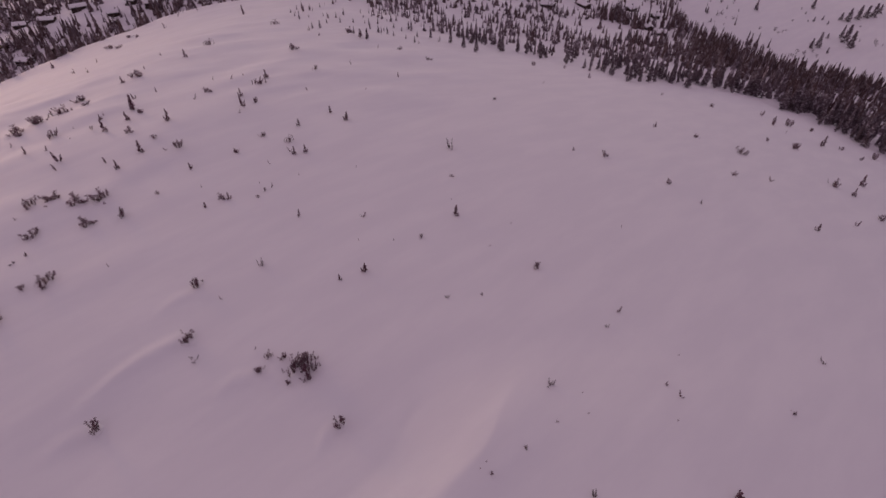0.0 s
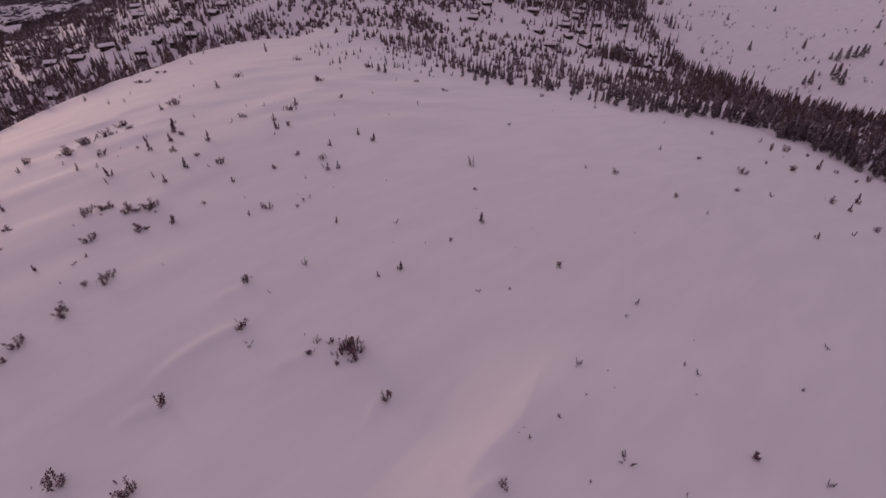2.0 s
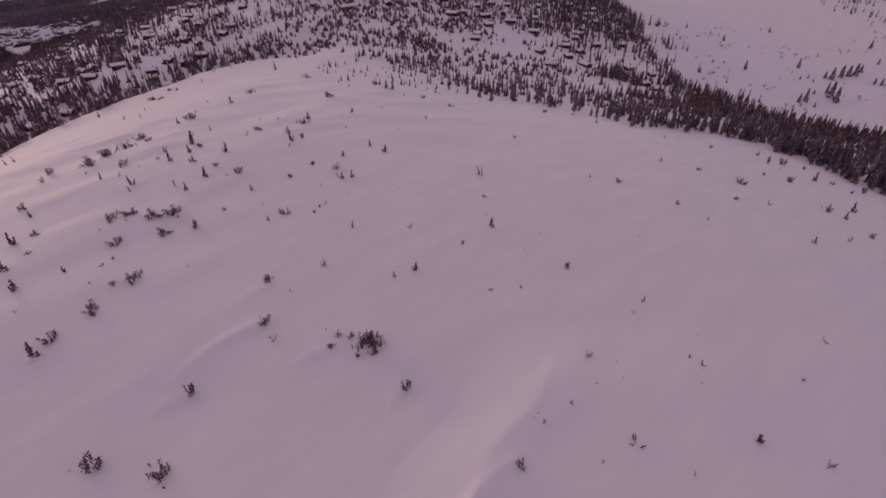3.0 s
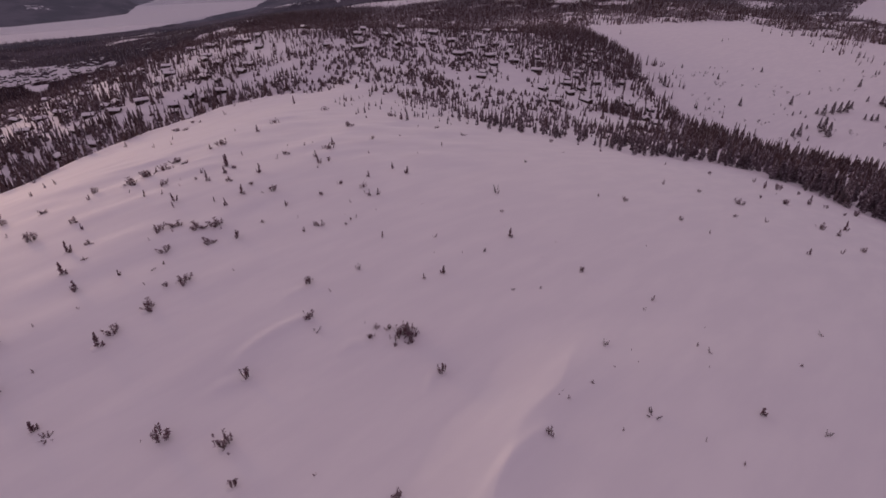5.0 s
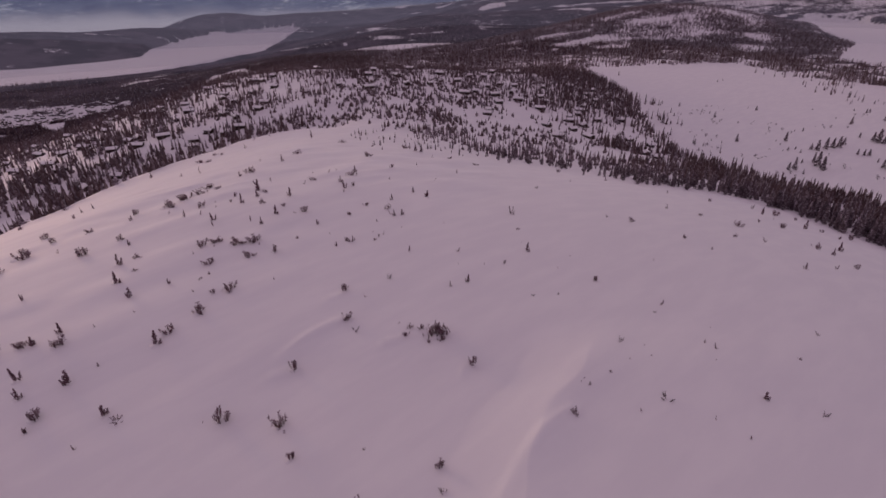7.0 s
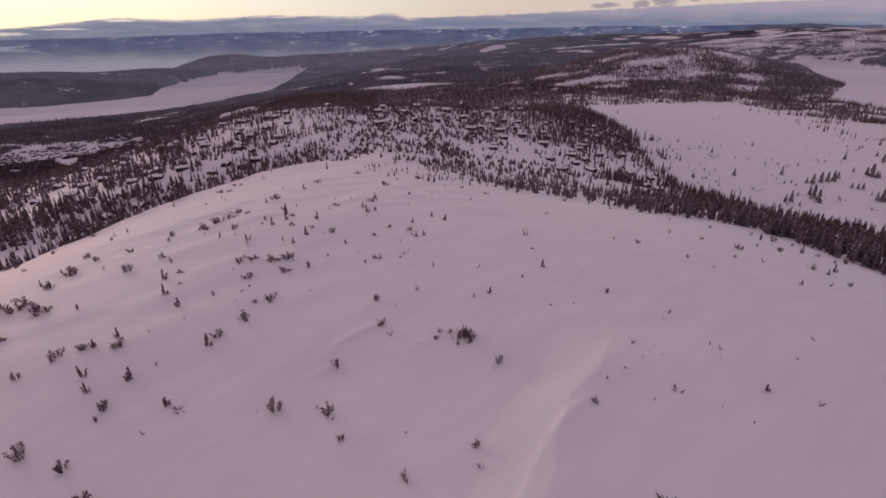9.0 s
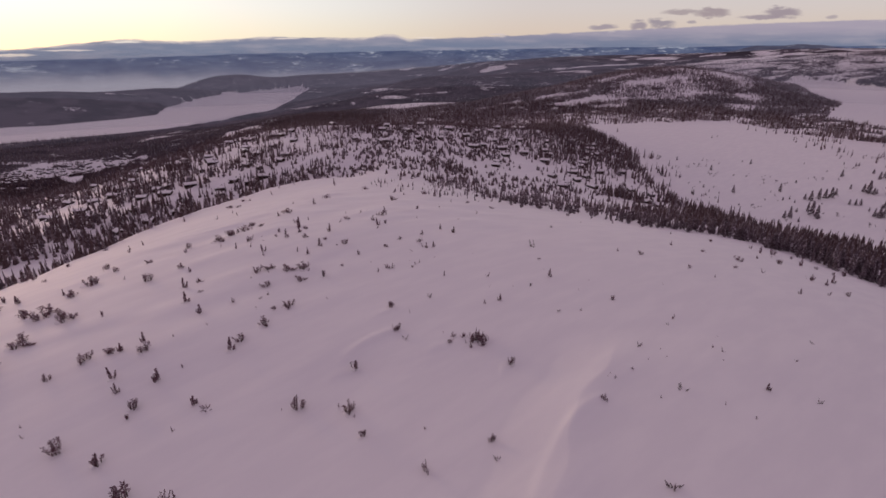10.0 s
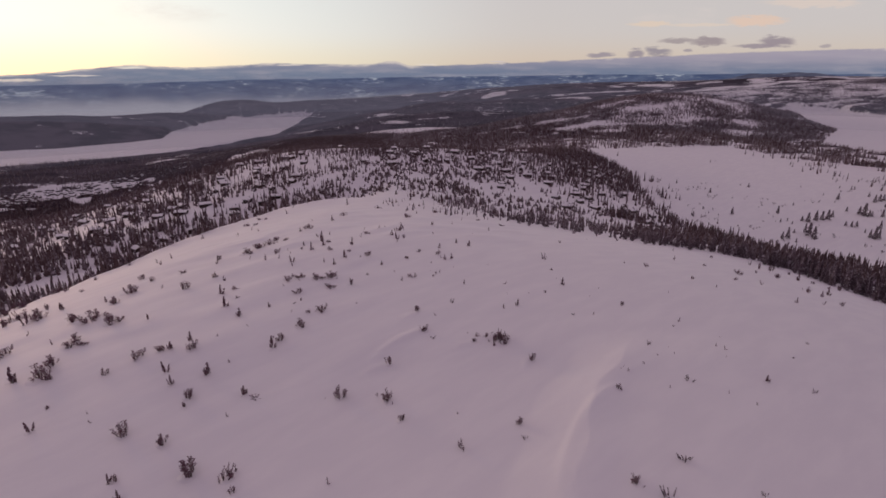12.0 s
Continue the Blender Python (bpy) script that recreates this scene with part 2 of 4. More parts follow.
def hash01(i, j, seed):
    """A repeatable random value in 0..1 for whole-number cells."""
    h = (i.astype(np.int64) * 374761393 + j.astype(np.int64) * 668265263 + seed * 974634777) & 0xFFFFFFFF
    h = ((h ^ (h >> 13)) * 1274126177) & 0xFFFFFFFF
    return ((h ^ (h >> 16)) & 0xFFFFFF) / float(0xFFFFFF)


def rough(x, y, size, seed):
    """Smooth noise in -1..1 with features of the given size in metres."""
    u, v = np.asarray(x, float) / size, np.asarray(y, float) / size
    i, j = np.floor(u), np.floor(v)
    a, b = u - i, v - j
    a, b = a * a * a * (a * (a * 6 - 15) + 10), b * b * b * (b * (b * 6 - 15) + 10)
    lower = hash01(i, j, seed) * (1 - a) + hash01(i + 1, j, seed) * a
    upper = hash01(i, j + 1, seed) * (1 - a) + hash01(i + 1, j + 1, seed) * a
    return (lower * (1 - b) + upper * b) * 2 - 1


def fractal(x, y, size, seed, octaves=4):
    total, gain = 0.0, 1.0
    for k in range(octaves):
        total = total + gain * rough(x, y, size / 2 ** k, seed + 17 * k)
        gain *= 0.5
    return total / 2


def step(a, b, v):
    u = np.clip((v - a) / (b - a), 0, 1)
    return u * u * (3 - 2 * u)


# rounded landforms: rows of swells, south to north, each row west to east
BASE = -90.0
SUMMIT = [
    [5.3, -2.7, 7.8, 15.2, 1.8],
    [7.5, -0.4, -7.7, 3.0, 5.1],
    [-3.2, 1.5, 1.2, 2.4, 6.0],
    [-4.0, 5.1, -3.3, 6.2, -3.1],
    [-11.3, -0.2, 8.8, -10.7, 12.2],
]
UPLAND = [
    [-38.8, -67.0, 38.6, 79.0, 7.6, -13.6, 1.3],
    [-7.2, -3.4, 9.2, -29.8, -23.4, 30.9, 26.5],
    [-6.3, -3.8, 11.6, 69.7, -17.8, 9.1, -5.4],
    [-43.3, -24.4, 0.9, 34.3, -20.0, 19.9, -13.9],
    [-53.8, -5.7, 17.0, -0.9, -7.9, 28.0, -9.2],
]
FAR = [
    [-18.9, -11.4, -4.8, 0.6, -7.1, -5.3, 3.1, 3.9],
    [-15.6, -0.7, -7.1, -14.4, -11.5, 11.4, -1.4, -1.0],
    [-100.0, -110.3, -73.0, 10.9, -31.9, 5.6, -43.7, -0.9],
    [17.5, 17.7, -111.3, 39.2, -2.0, 8.8, 62.3, 29.4],
    [-3.9, 85.4, 36.5, -140.9, 45.1, -20.0, 16.1, -8.4],
    [-112.8, -259.8, -64.5, 37.0, 27.3, 62.2, 99.7, -13.9],
]
SWELLS = []
for row, y in zip(SUMMIT, (-36, 45, 126, 207, 288)):
    SWELLS += [(x, y, 75.0, rise) for x, rise in zip((-180, -99, -18, 63, 144), row)]
for row, y in zip(UPLAND, (144, 396, 648, 900, 1152)):
    SWELLS += [(x, y, 225.0, rise) for x, rise in zip((-756, -504, -252, 0, 252, 504, 756), row)]
for row, reach in zip(FAR, (1440, 1950, 2550, 3200, 3900, 4550)):
    for az, rise in zip((-50, -35, -20, -5, 10, 25, 40, 55), row):
        SWELLS.append((reach * math.sin(radians(az)), reach * math.cos(radians(az)), reach * 0.17, rise))

# long hills: centre x, y, half length, half width, bearing of the long axis, rise
HILLS = [
    (-1626, 4012, 380, 190, 20, 95),
    (-1706, 3339, 300, 220, 30, 35),
    (-1032, 4357, 400, 140, 10, 28),
    (-900, 1560, 900, 230, 30, -40),
    (182, 3891, 260, 120, 0, 30),
    (700, 3423, 300, 110, -8, 26),
    (-80, 2894, 240, 110, 5, 24),
    (1146, 2764, 330, 120, -10, 22),
    (-500, 3258, 260, 110, 8, 24),
    (1935, 3377, 420, 150, -20, 22),
    (669, 1700, 520, 210, 23, 86),
    (-150, 1820, 240, 70, 8, 13),
    (-430, 2090, 240, 80, 6, 18),
    (40, 2330, 300, 85, -4, 22),
    (330, 2690, 260, 90, -8, 22),
]

# frozen water and open mire: level, softness of the shore, outline
BOG = (-71.5, 9.0, [(238, 918), (325, 969), (522, 985), (548, 917), (544, 840), (628, 735), (864, 702), (846, 414), (540, 297), (310, 318), (271, 336), (253, 350), (226, 356), (213, 391), (197, 432), (204, 486), (213, 551), (239, 652), (227, 774)])
EAST_LAKE = (-93.0, 16.0, [(1393, 2379), (1341, 2078), (1147, 1673), (1096, 1484), (842, 1197), (864, 1121), (861, 1015), (1620, 1080), (2700, 1620), (2700, 2160), (1676, 2020), (1642, 2235)])
WEST_LAKE = (-240.0, 30.0, [(-983, 4040), (-927, 3544), (-887, 3120), (-855, 2784), (-934, 2581), (-995, 2384), (-1047, 2214), (-1130, 2050), (-1225, 1890), (-1345, 1800), (-1500, 1727), (-2700, 1600), (-3100, 2100), (-1804, 2112), (-1646, 2214), (-1456, 2425), (-1395, 2560), (-1480, 2812), (-1500, 3200), (-1485, 3634), (-1381, 3878), (-1111, 4230)])
WEST_BAY = (-150.0, 10.0, [(-432, 2783), (-304, 2988), (-200, 3033), (-256, 2870), (-302, 2690), (-391, 2620)])

# wind drifts behind bushes: start x, y, end x, y, width, height
DRIFTS = [
    (-13.7, 110.2, -27.9, 96.3, 1.6, 0.41),
    (-20.2, 96.5, -27.9, 91.8, 1.1, 0.29),
    (-1.4, 103.7, -8.3, 99.7, 0.9, 0.32),
    (26.3, 83.5, 16.2, 75.2, 1.1, 0.23),
    (20.9, 79.9, 1.8, 45.0, 1.9, 0.19),
    (-14.4, 119.5, -21.6, 114.3, 1.1, 0.25),
    (11.2, 95.8, 7.9, 91.8, 0.9, 0.18),
]


# the bare hilltop's western brow, beyond which the slope falls steeply into the woods
BROW = [(-215, -120), (-178, 140), (-182, 195), (-190, 240), (-189, 285), (-177, 320), (-160, 337), (-138, 347), (-126, 362), (-104, 371), (-70, 378), (-40, 396), (-40, -120)]

# the crest of the wooded shoulder: how high the land may stand at each distance north
SHOULDER = ((0, 560, 620, 700, 900, 1400, 2000, 2600), (60, -19, -30, -50, -76, -110, -130, -100))


def inside(x, y, outline):
    """Signed distance in metres to an outline, positive inside."""
    pts = np.array(outline, float)
    far = np.full(np.shape(x), 1e9)
    odd = np.zeros(np.shape(x), bool)
    for (ax, ay), (bx, by) in zip(pts, np.roll(pts, -1, axis=0)):
        dx, dy = bx - ax, by - ay
        s = np.clip(((x - ax) * dx + (y - ay) * dy) / (dx * dx + dy * dy), 0, 1)
        far = np.minimum(far, np.hypot(x - ax - s * dx, y - ay - s * dy))
        if dy:
            odd ^= ((ay > y) != (by > y)) & (x < dx * (y - ay) / dy + ax)
    return np.where(odd, far, -far)


def level_mask(x, y, water):
    level, shore, outline = water
    wobble = shore * 0.8 * fractal(x, y, shore * 9, 31, 3)
    return step(-shore, shore, inside(x, y, outline) + wobble)


def height(x, y):
    """The height of the ground, in metres."""
    x, y = np.asarray(x, float), np.asarray(y, float)
    z = np.full(x.shape, BASE)
    for cx, cy, s, rise in SWELLS:
        z = z + rise * np.exp(-((x - cx) ** 2 + (y - cy) ** 2) / (2 * s * s))
    reach = np.hypot(x, y)
    # the land falls away behind the shoulder
    lid = np.interp(y, *SHOULDER) + 5 * rough(x, y, 150, 21)
    bearing = x / (np.abs(y) + 40)
    over = np.clip(z - lid, 0, 200) * step(540, 640, y) * step(-0.48, -0.34, bearing) * (1 - step(0.12, 0.3, bearing)) * (1 - step(0, 1, (y - 1500 + 650 * step(0.0, 0.16, bearing)) / (800 - 350 * step(0.0, 0.16, bearing))))
    z = z - 0.93 * over
    for cx, cy, a, b, turn, rise in HILLS:
        c, s = math.cos(radians(turn)), math.sin(radians(turn))
        u, v = ((x - cx) * c + (y - cy) * s) / a, ((y - cy) * c - (x - cx) * s) / b
        z = z + rise * np.exp(-(u * u + v * v))
    # broken ground away from the smooth summit
    wild = step(-22, -47, z)
    z = z + wild * (2.6 * fractal(x, y, 110, 5) + np.clip(reach / 2600, 0, 1) * 11 * fractal(x, y, 700, 9))
    for water in (BOG, EAST_LAKE, WEST_LAKE, WEST_BAY):
        m = level_mask(x, y, water)
        z = z * (1 - m) + water[0] * m
    beyond = -inside(x, y, BROW) * (x < -35)
    z = z - 7.5 * step(0, 20, beyond) * (1 - step(34, 100, beyond)) * step(-45, -85, x) * step(20, 120, y)
    # snow: long soft swells and low wind ridges across the summit
    calm = 1 - step(-18, -54, z)
    u, v = x * 0.83 + y * 0.56, y * 0.83 - x * 0.56
    z = z + calm * ((0.012 + 0.19 * step(20, -30, x)) * fractal(u * 0.5, v, 27, 41, 2) + (0.001 + 0.006 * step(20, -30, x)) * fractal(u * 0.35, v, 4.3, 43, 2))
    # broad drifted terraces on the western slope, hummocks towards the northern brow
    p, q = x * 0.81 + y * 0.59, y * 0.81 - x * 0.59 + 5 * rough(x, y, 48, 53)
    west = calm * step(-4, -44, x) * step(66, 100, y) * (1 - 0.6 * step(210, 260, y))
    z = z + west * (0.6 * rough(p / 3.4, q, 17, 47) + 0.3 * rough(p / 2.0, q, 8, 49))
    brow = calm * step(150, 205, y) * step(70, -10, x)
    z = z + brow * (0.7 * rough(p / 1.7, q, 15, 55) + 0.3 * rough(p / 1.5, q, 7, 57))
    # a low step in the snow, its face to the west, with a hollow behind the lip
    side = ((x - 11.7) * 46.8 - (y - 56.7) * 21.6) / 51.5 + 0.8 * np.sin(y * 0.17) + 0.35 * np.sin(y * 0.53) + 2.3 - 2.6 * step(80, 92, y)
    along = step(34, 66, y) * (1 - step(92, 108, y))
    face = np.clip((side + 9.5) / 10.5, 0, 1) ** 1.2
    behind = np.clip(side - 1, 0, 400)
    z = z + along * (face * (1.15 * np.exp(-(behind / 40) ** 2) + 0.4 * np.exp(-(behind / 4.5) ** 2)) - 0.4)
    z = z - 0.06 * np.exp(-((side - 2.3) / 1.0) ** 2 - ((y - 90) / 5) ** 2)
    for ax, ay, bx, by, w, h in DRIFTS:
        dx, dy = bx - ax, by - ay
        s = ((x - ax) * dx + (y - ay) * dy) / (dx * dx + dy * dy)
        side = ((y - ay) * dx - (x - ax) * dy) / math.hypot(dx, dy) + 0.5 * w * np.sin(s * 5)
        along = step(-0.06, 0.05, s) * (1 - step(0.35, 1.0, s))
        z = z + h * along * np.where(side > 0, np.exp(-(side / w) ** 2), np.exp(-(side / (0.45 * w)) ** 2))
    return z


def ground(x, y):
    return float(height(np.array([x]), np.array([y]))[0])


# ---- end of the land ----

# ---- the ground, one sheet to the horizon ----


def mesh_from(name, verts, faces, mats, smooth=False):
    """A mesh from arrays: verts n x 3, faces n x 3 or n x 4."""
    me = bpy.data.meshes.new(name)
    verts, faces = np.asarray(verts, np.float32), np.asarray(faces, np.int32)
    n = faces.shape[1]
    me.vertices.add(len(verts))
    me.vertices.foreach_set("co", verts.ravel())
    me.loops.add(faces.size)
    me.loops.foreach_set("vertex_index", faces.ravel())
    me.polygons.add(len(faces))
    me.polygons.foreach_set("loop_start", np.arange(0, faces.size, n, dtype=np.int32))
    me.polygons.foreach_set("use_smooth", np.full(len(faces), smooth))
    for m in mats if isinstance(mats, (list, tuple)) else [mats]:
        me.materials.append(m)
    me.update(calc_edges=True)
    me.validate()
    return me


def part(name, me, parent, label=""):
    ob = new(name, me)
    ob.parent = parent
    return tagged(ob, label)


def bump(x, y, cx, cy, a, b, turn=0.0):
    c, t = math.cos(radians(turn)), math.sin(radians(turn))
    u, v = ((x - cx) * c + (y - cy) * t) / a, ((y - cy) * c - (x - cx) * t) / b
    return np.exp(-u * u - v * v)


# snowy clearings in the woods: centre x, y, half length, half width
CLEARINGS = [
    (140, 384, 38, 22), (164, 487, 16, 14), (116, 431, 20, 10), (72, 502, 10, 30), (77, 470, 10, 26),
    (-246, 384, 24, 12), (-298, 443, 22, 12), (-363, 558, 60, 14), (-141, 395, 22, 14), (-211, 493, 40, 12),
    (106, 467, 18, 10), (171, 434, 18, 8), (-320, 423, 26, 12), (-219, 398, 22, 10),
    (48, 453, 20, 12), (102, 501, 18, 10), (42, 466, 22, 12), (86, 458, 26, 11), (128, 455, 24, 10), (164, 455, 20, 10),
]


def woodland(x, y, z):
    """How thickly the ground is wooded, 0 to 1."""
    reach = np.hypot(x, y)
    open_land = np.zeros(np.shape(x))
    for water in (BOG, EAST_LAKE, WEST_LAKE, WEST_BAY):
        open_land = np.maximum(open_land, step(0.75, 1.0, level_mask(x, y, water)))
    d = 0.40 + 0.55 * fractal(x, y, 170, 61) + 0.3 * fractal(x, y, 750, 67) + (0.85 * rough(x, y, 38, 77) + 0.45 * rough(x, y, 17, 78)) * (reach < 1500)
    close = 0.48 + 0.58 * rough(x, y, 36, 77) + 0.45 * rough(x, y, 14, 78) + 0.12 * fractal(x, y, 170, 61)
    d = np.where(y < 800, close, d)
    # closed woods north of the shoulder, and at the mire's western corner
    d = d + 0.40 * bump(x, y, 30, 690, 260, 150) + 0.12 * bump(x, y, 170, 690, 90, 120) + 0.25 * bump(x, y, 60, 470, 160, 60)
    # dark stand below the village, the village itself more open
    d = d + 1.0 * bump(x, y, -745, 1000, 230, 55, 66) - 0.28 * bump(x, y, -850, 1140, 190, 46, 58) + 0.2 * step(850, 1000, y) * step(-100, -300, x) + 0.45 * bump(x, y, 60, 1150, 420, 330) + 0.35 * bump(x, y, 120, 2700, 750, 1300) + 0.5 * rough(x, y, 95, 83) * (reach > 1500)
    d = d + 0.15 * step(1700, 2100, reach) + 0.22 * step(1250, 1600, reach) + 0.25 * step(2400, 3200, reach) * (1 - 0.6 * step(400, 1200, x))
    # thick belt between the hill and the mire
    belt = np.exp(-((inside(x, y, BOG[2]) + 50) / 72) ** 2) * (1 - step(380, 520, y))
    d = np.maximum(d, belt * (0.50 + 0.8 * fractal(x, y, 60, 71) + 0.25 * rough(x, y, 16, 72)))
    # an open wooded hill to the north-east, snow showing between its trees, a bald crest; dark woods behind
    knoll = bump(x, y, 690, 1620, 560, 260, 23)
    p, q = x * 0.92 + y * 0.39, y * 0.92 - x * 0.39
    d = d * (1 - knoll) + knoll * (0.62 + 0.65 * rough(p / 3.2, q, 42, 87) + 0.45 * rough(p / 2.2, q, 19, 88))
    d = d + 0.9 * bump(x, y, 470, 1235, 240, 34, -12) + 0.6 * bump(x, y, 820, 1300, 160, 36, 30)
    d = d - 1.3 * bump(x, y, 400, 1372, 130, 17, 12) - 0.9 * bump(x, y, 610, 1552, 110, 16, 20) - 0.8 * bump(x, y, 330, 1450, 70, 12, 15) - 0.7 * bump(x, y, 330, 3724, 110, 120) - 0.6 * bump(x, y, 718, 3053, 90, 80) - 0.9 * bump(x, y, -1458, 3746, 60, 120) - 0.6 * bump(x, y, -1760, 3900, 150, 30, -40) + 0.5 * bump(x, y, -285, 325, 45, 30) + 0.5 * bump(x, y, -200, 258, 50, 22, 15) + 0.5 * bump(x, y, 1040, 1480, 160, 70, -35)
    # the western slope: stands and snowy glades in strips along the contours
    slope = step(-60, -140, x) * step(240, 300, y) * (1 - step(780, 900, y))
    d = d + slope * (0.62 * rough((x * 0.88 + y * 0.47) / 3.2, y * 0.88 - x * 0.47, 22, 93) - 0.02)
    for cx, cy, a, b in ((-482, 3111, 110, 70), (-280, 2645, 70, 60), (-725, 3005, 60, 70), (-721, 2518, 70, 60), (-210, 2264, 60, 60), (-380, 2050, 80, 40), (-560, 2250, 60, 60)):
        d = d - 0.8 * bump(x, y, cx, cy, a, b)
    # closed upland north of the shoulder, and the slope beyond it
    d = d + 0.5 * bump(x, y, -20, 640, 260, 90) + 0.4 * bump(x, y, -150, 1150, 430, 380)
    for cx, cy, a, b in CLEARINGS:
        d = d - 1.3 * bump(x, y, cx, cy, a, b, 8) * np.where(cx > 0, 1.0, 0.65)
    # the hilltop is bare: a sharp tree line on the east, a looser one on the west and north
    east = step(0, 60, x)
    wave = z - (4 - 2.6 * east) * rough(x, y, 45, 73)
    low = step(0, 1, (-28 + 2 * east - 7 * step(90, 170, x) - wave) / (8 - 5 * east))
    low = np.maximum(low, 0.24 * step(250, 330, y) * bump(x, y, 0, 365, 120, 95))
    low = np.maximum(low, step(400, 480, y))
    d = np.clip(np.where(y < 800, np.clip(d, 0.07, 1), np.where(reach < 1500, 0.5 + (d - 0.5) * 1.5, d)), 0, 1) * np.where(reach < 620, low, 1.0)
    # none on the bare western slope, close-set from the brow on
    brow = inside(x, y, BROW)
    d = np.where((brow > 0) & (x < -48), 0, d)
    d = np.maximum(d, 0.45 * step(-40, -4, brow) * (brow <= 0) * (x < -95) * (y > 170) * (y < 420))
    # scattered birch and spruce on the eastern mire
    fringe = 0.45 * step(480, 640, x) * step(0.0, 0.5, fractal(x, y, 70, 79))
    # stragglers out on the mire along its wooded western shore
    fringe = fringe + 0.16 * step(60, 4, inside(x, y, BOG[2])) * (x < 340) * (y > 400) * step(0.0, 0.5, rough(x, y, 24, 76))
    return np.where(level_mask(x, y, BOG) > 0.5, fringe, d * (1 - open_land))


def birchwood(x, y):
    """Where bare grey birch woods, too fine to tell trees apart, run down to the western lake."""
    return step(40, 110, (y - 1240) * 0.8 - (x + 850) * 0.6) * step(-250, -380, x)


def build_ground():
    cx, cy = 7.0, 25.0
    rings = [0.0] + [4 + 2.6 * k for k in range(12)]
    r = 35.5
    while r < 4900:
        rings.append(r)
        r = r + 1.1 if r < 275 else r * (1.0095 if r < 1900 else 1.006)
    rings = np.array(rings + [4900.0])
    az = np.radians(np.concatenate([np.arange(-56, 56, 0.28), np.arange(56, 304, 3.1)]))
    rr, aa = np.meshgrid(rings, az, indexing="ij")
    x, y = cx + rr * np.sin(aa), cy + rr * np.cos(aa)
    z = height(x, y)
    n, m = rr.shape
    k = np.arange(n * m).reshape(n, m)
    right = np.roll(k, -1, axis=1)
    quads = np.stack([k[:-1], right[:-1], right[1:], k[1:]], axis=-1).reshape(-1, 4)
    me = mesh_from("ground", np.stack([x, y, z], -1).reshape(-1, 3), quads, SNOW, smooth=True)
    wood = np.maximum(woodland(x, y, z) * step(820, 1400, np.hypot(x, y)), (0.8 + 0.3 * rough(x, y, 60, 23)) * birchwood(x, y) * (level_mask(x, y, WEST_LAKE) < 0.5)) * (1 - 0.45 * bump(x, y, 690, 1620, 560, 260, 23)) * (1 - 0.4 * bump(x, y, 1750, 2600, 700, 600))
    wood = wood - 0.3 * step(0.25, 0.7, rough(x / 2.0, y, 45, 97)) * step(1500, 2200, np.hypot(x, y))
    layer = me.attributes.new("wood", "FLOAT", "POINT")
    layer.data.foreach_set("value", wood.astype(np.float32).ravel())
    ob = new("ground", me)
    tagged(ob, "snow-covered hilltop, mire, lakes and wooded country to the horizon", "ground", kind="structure")


build_ground()


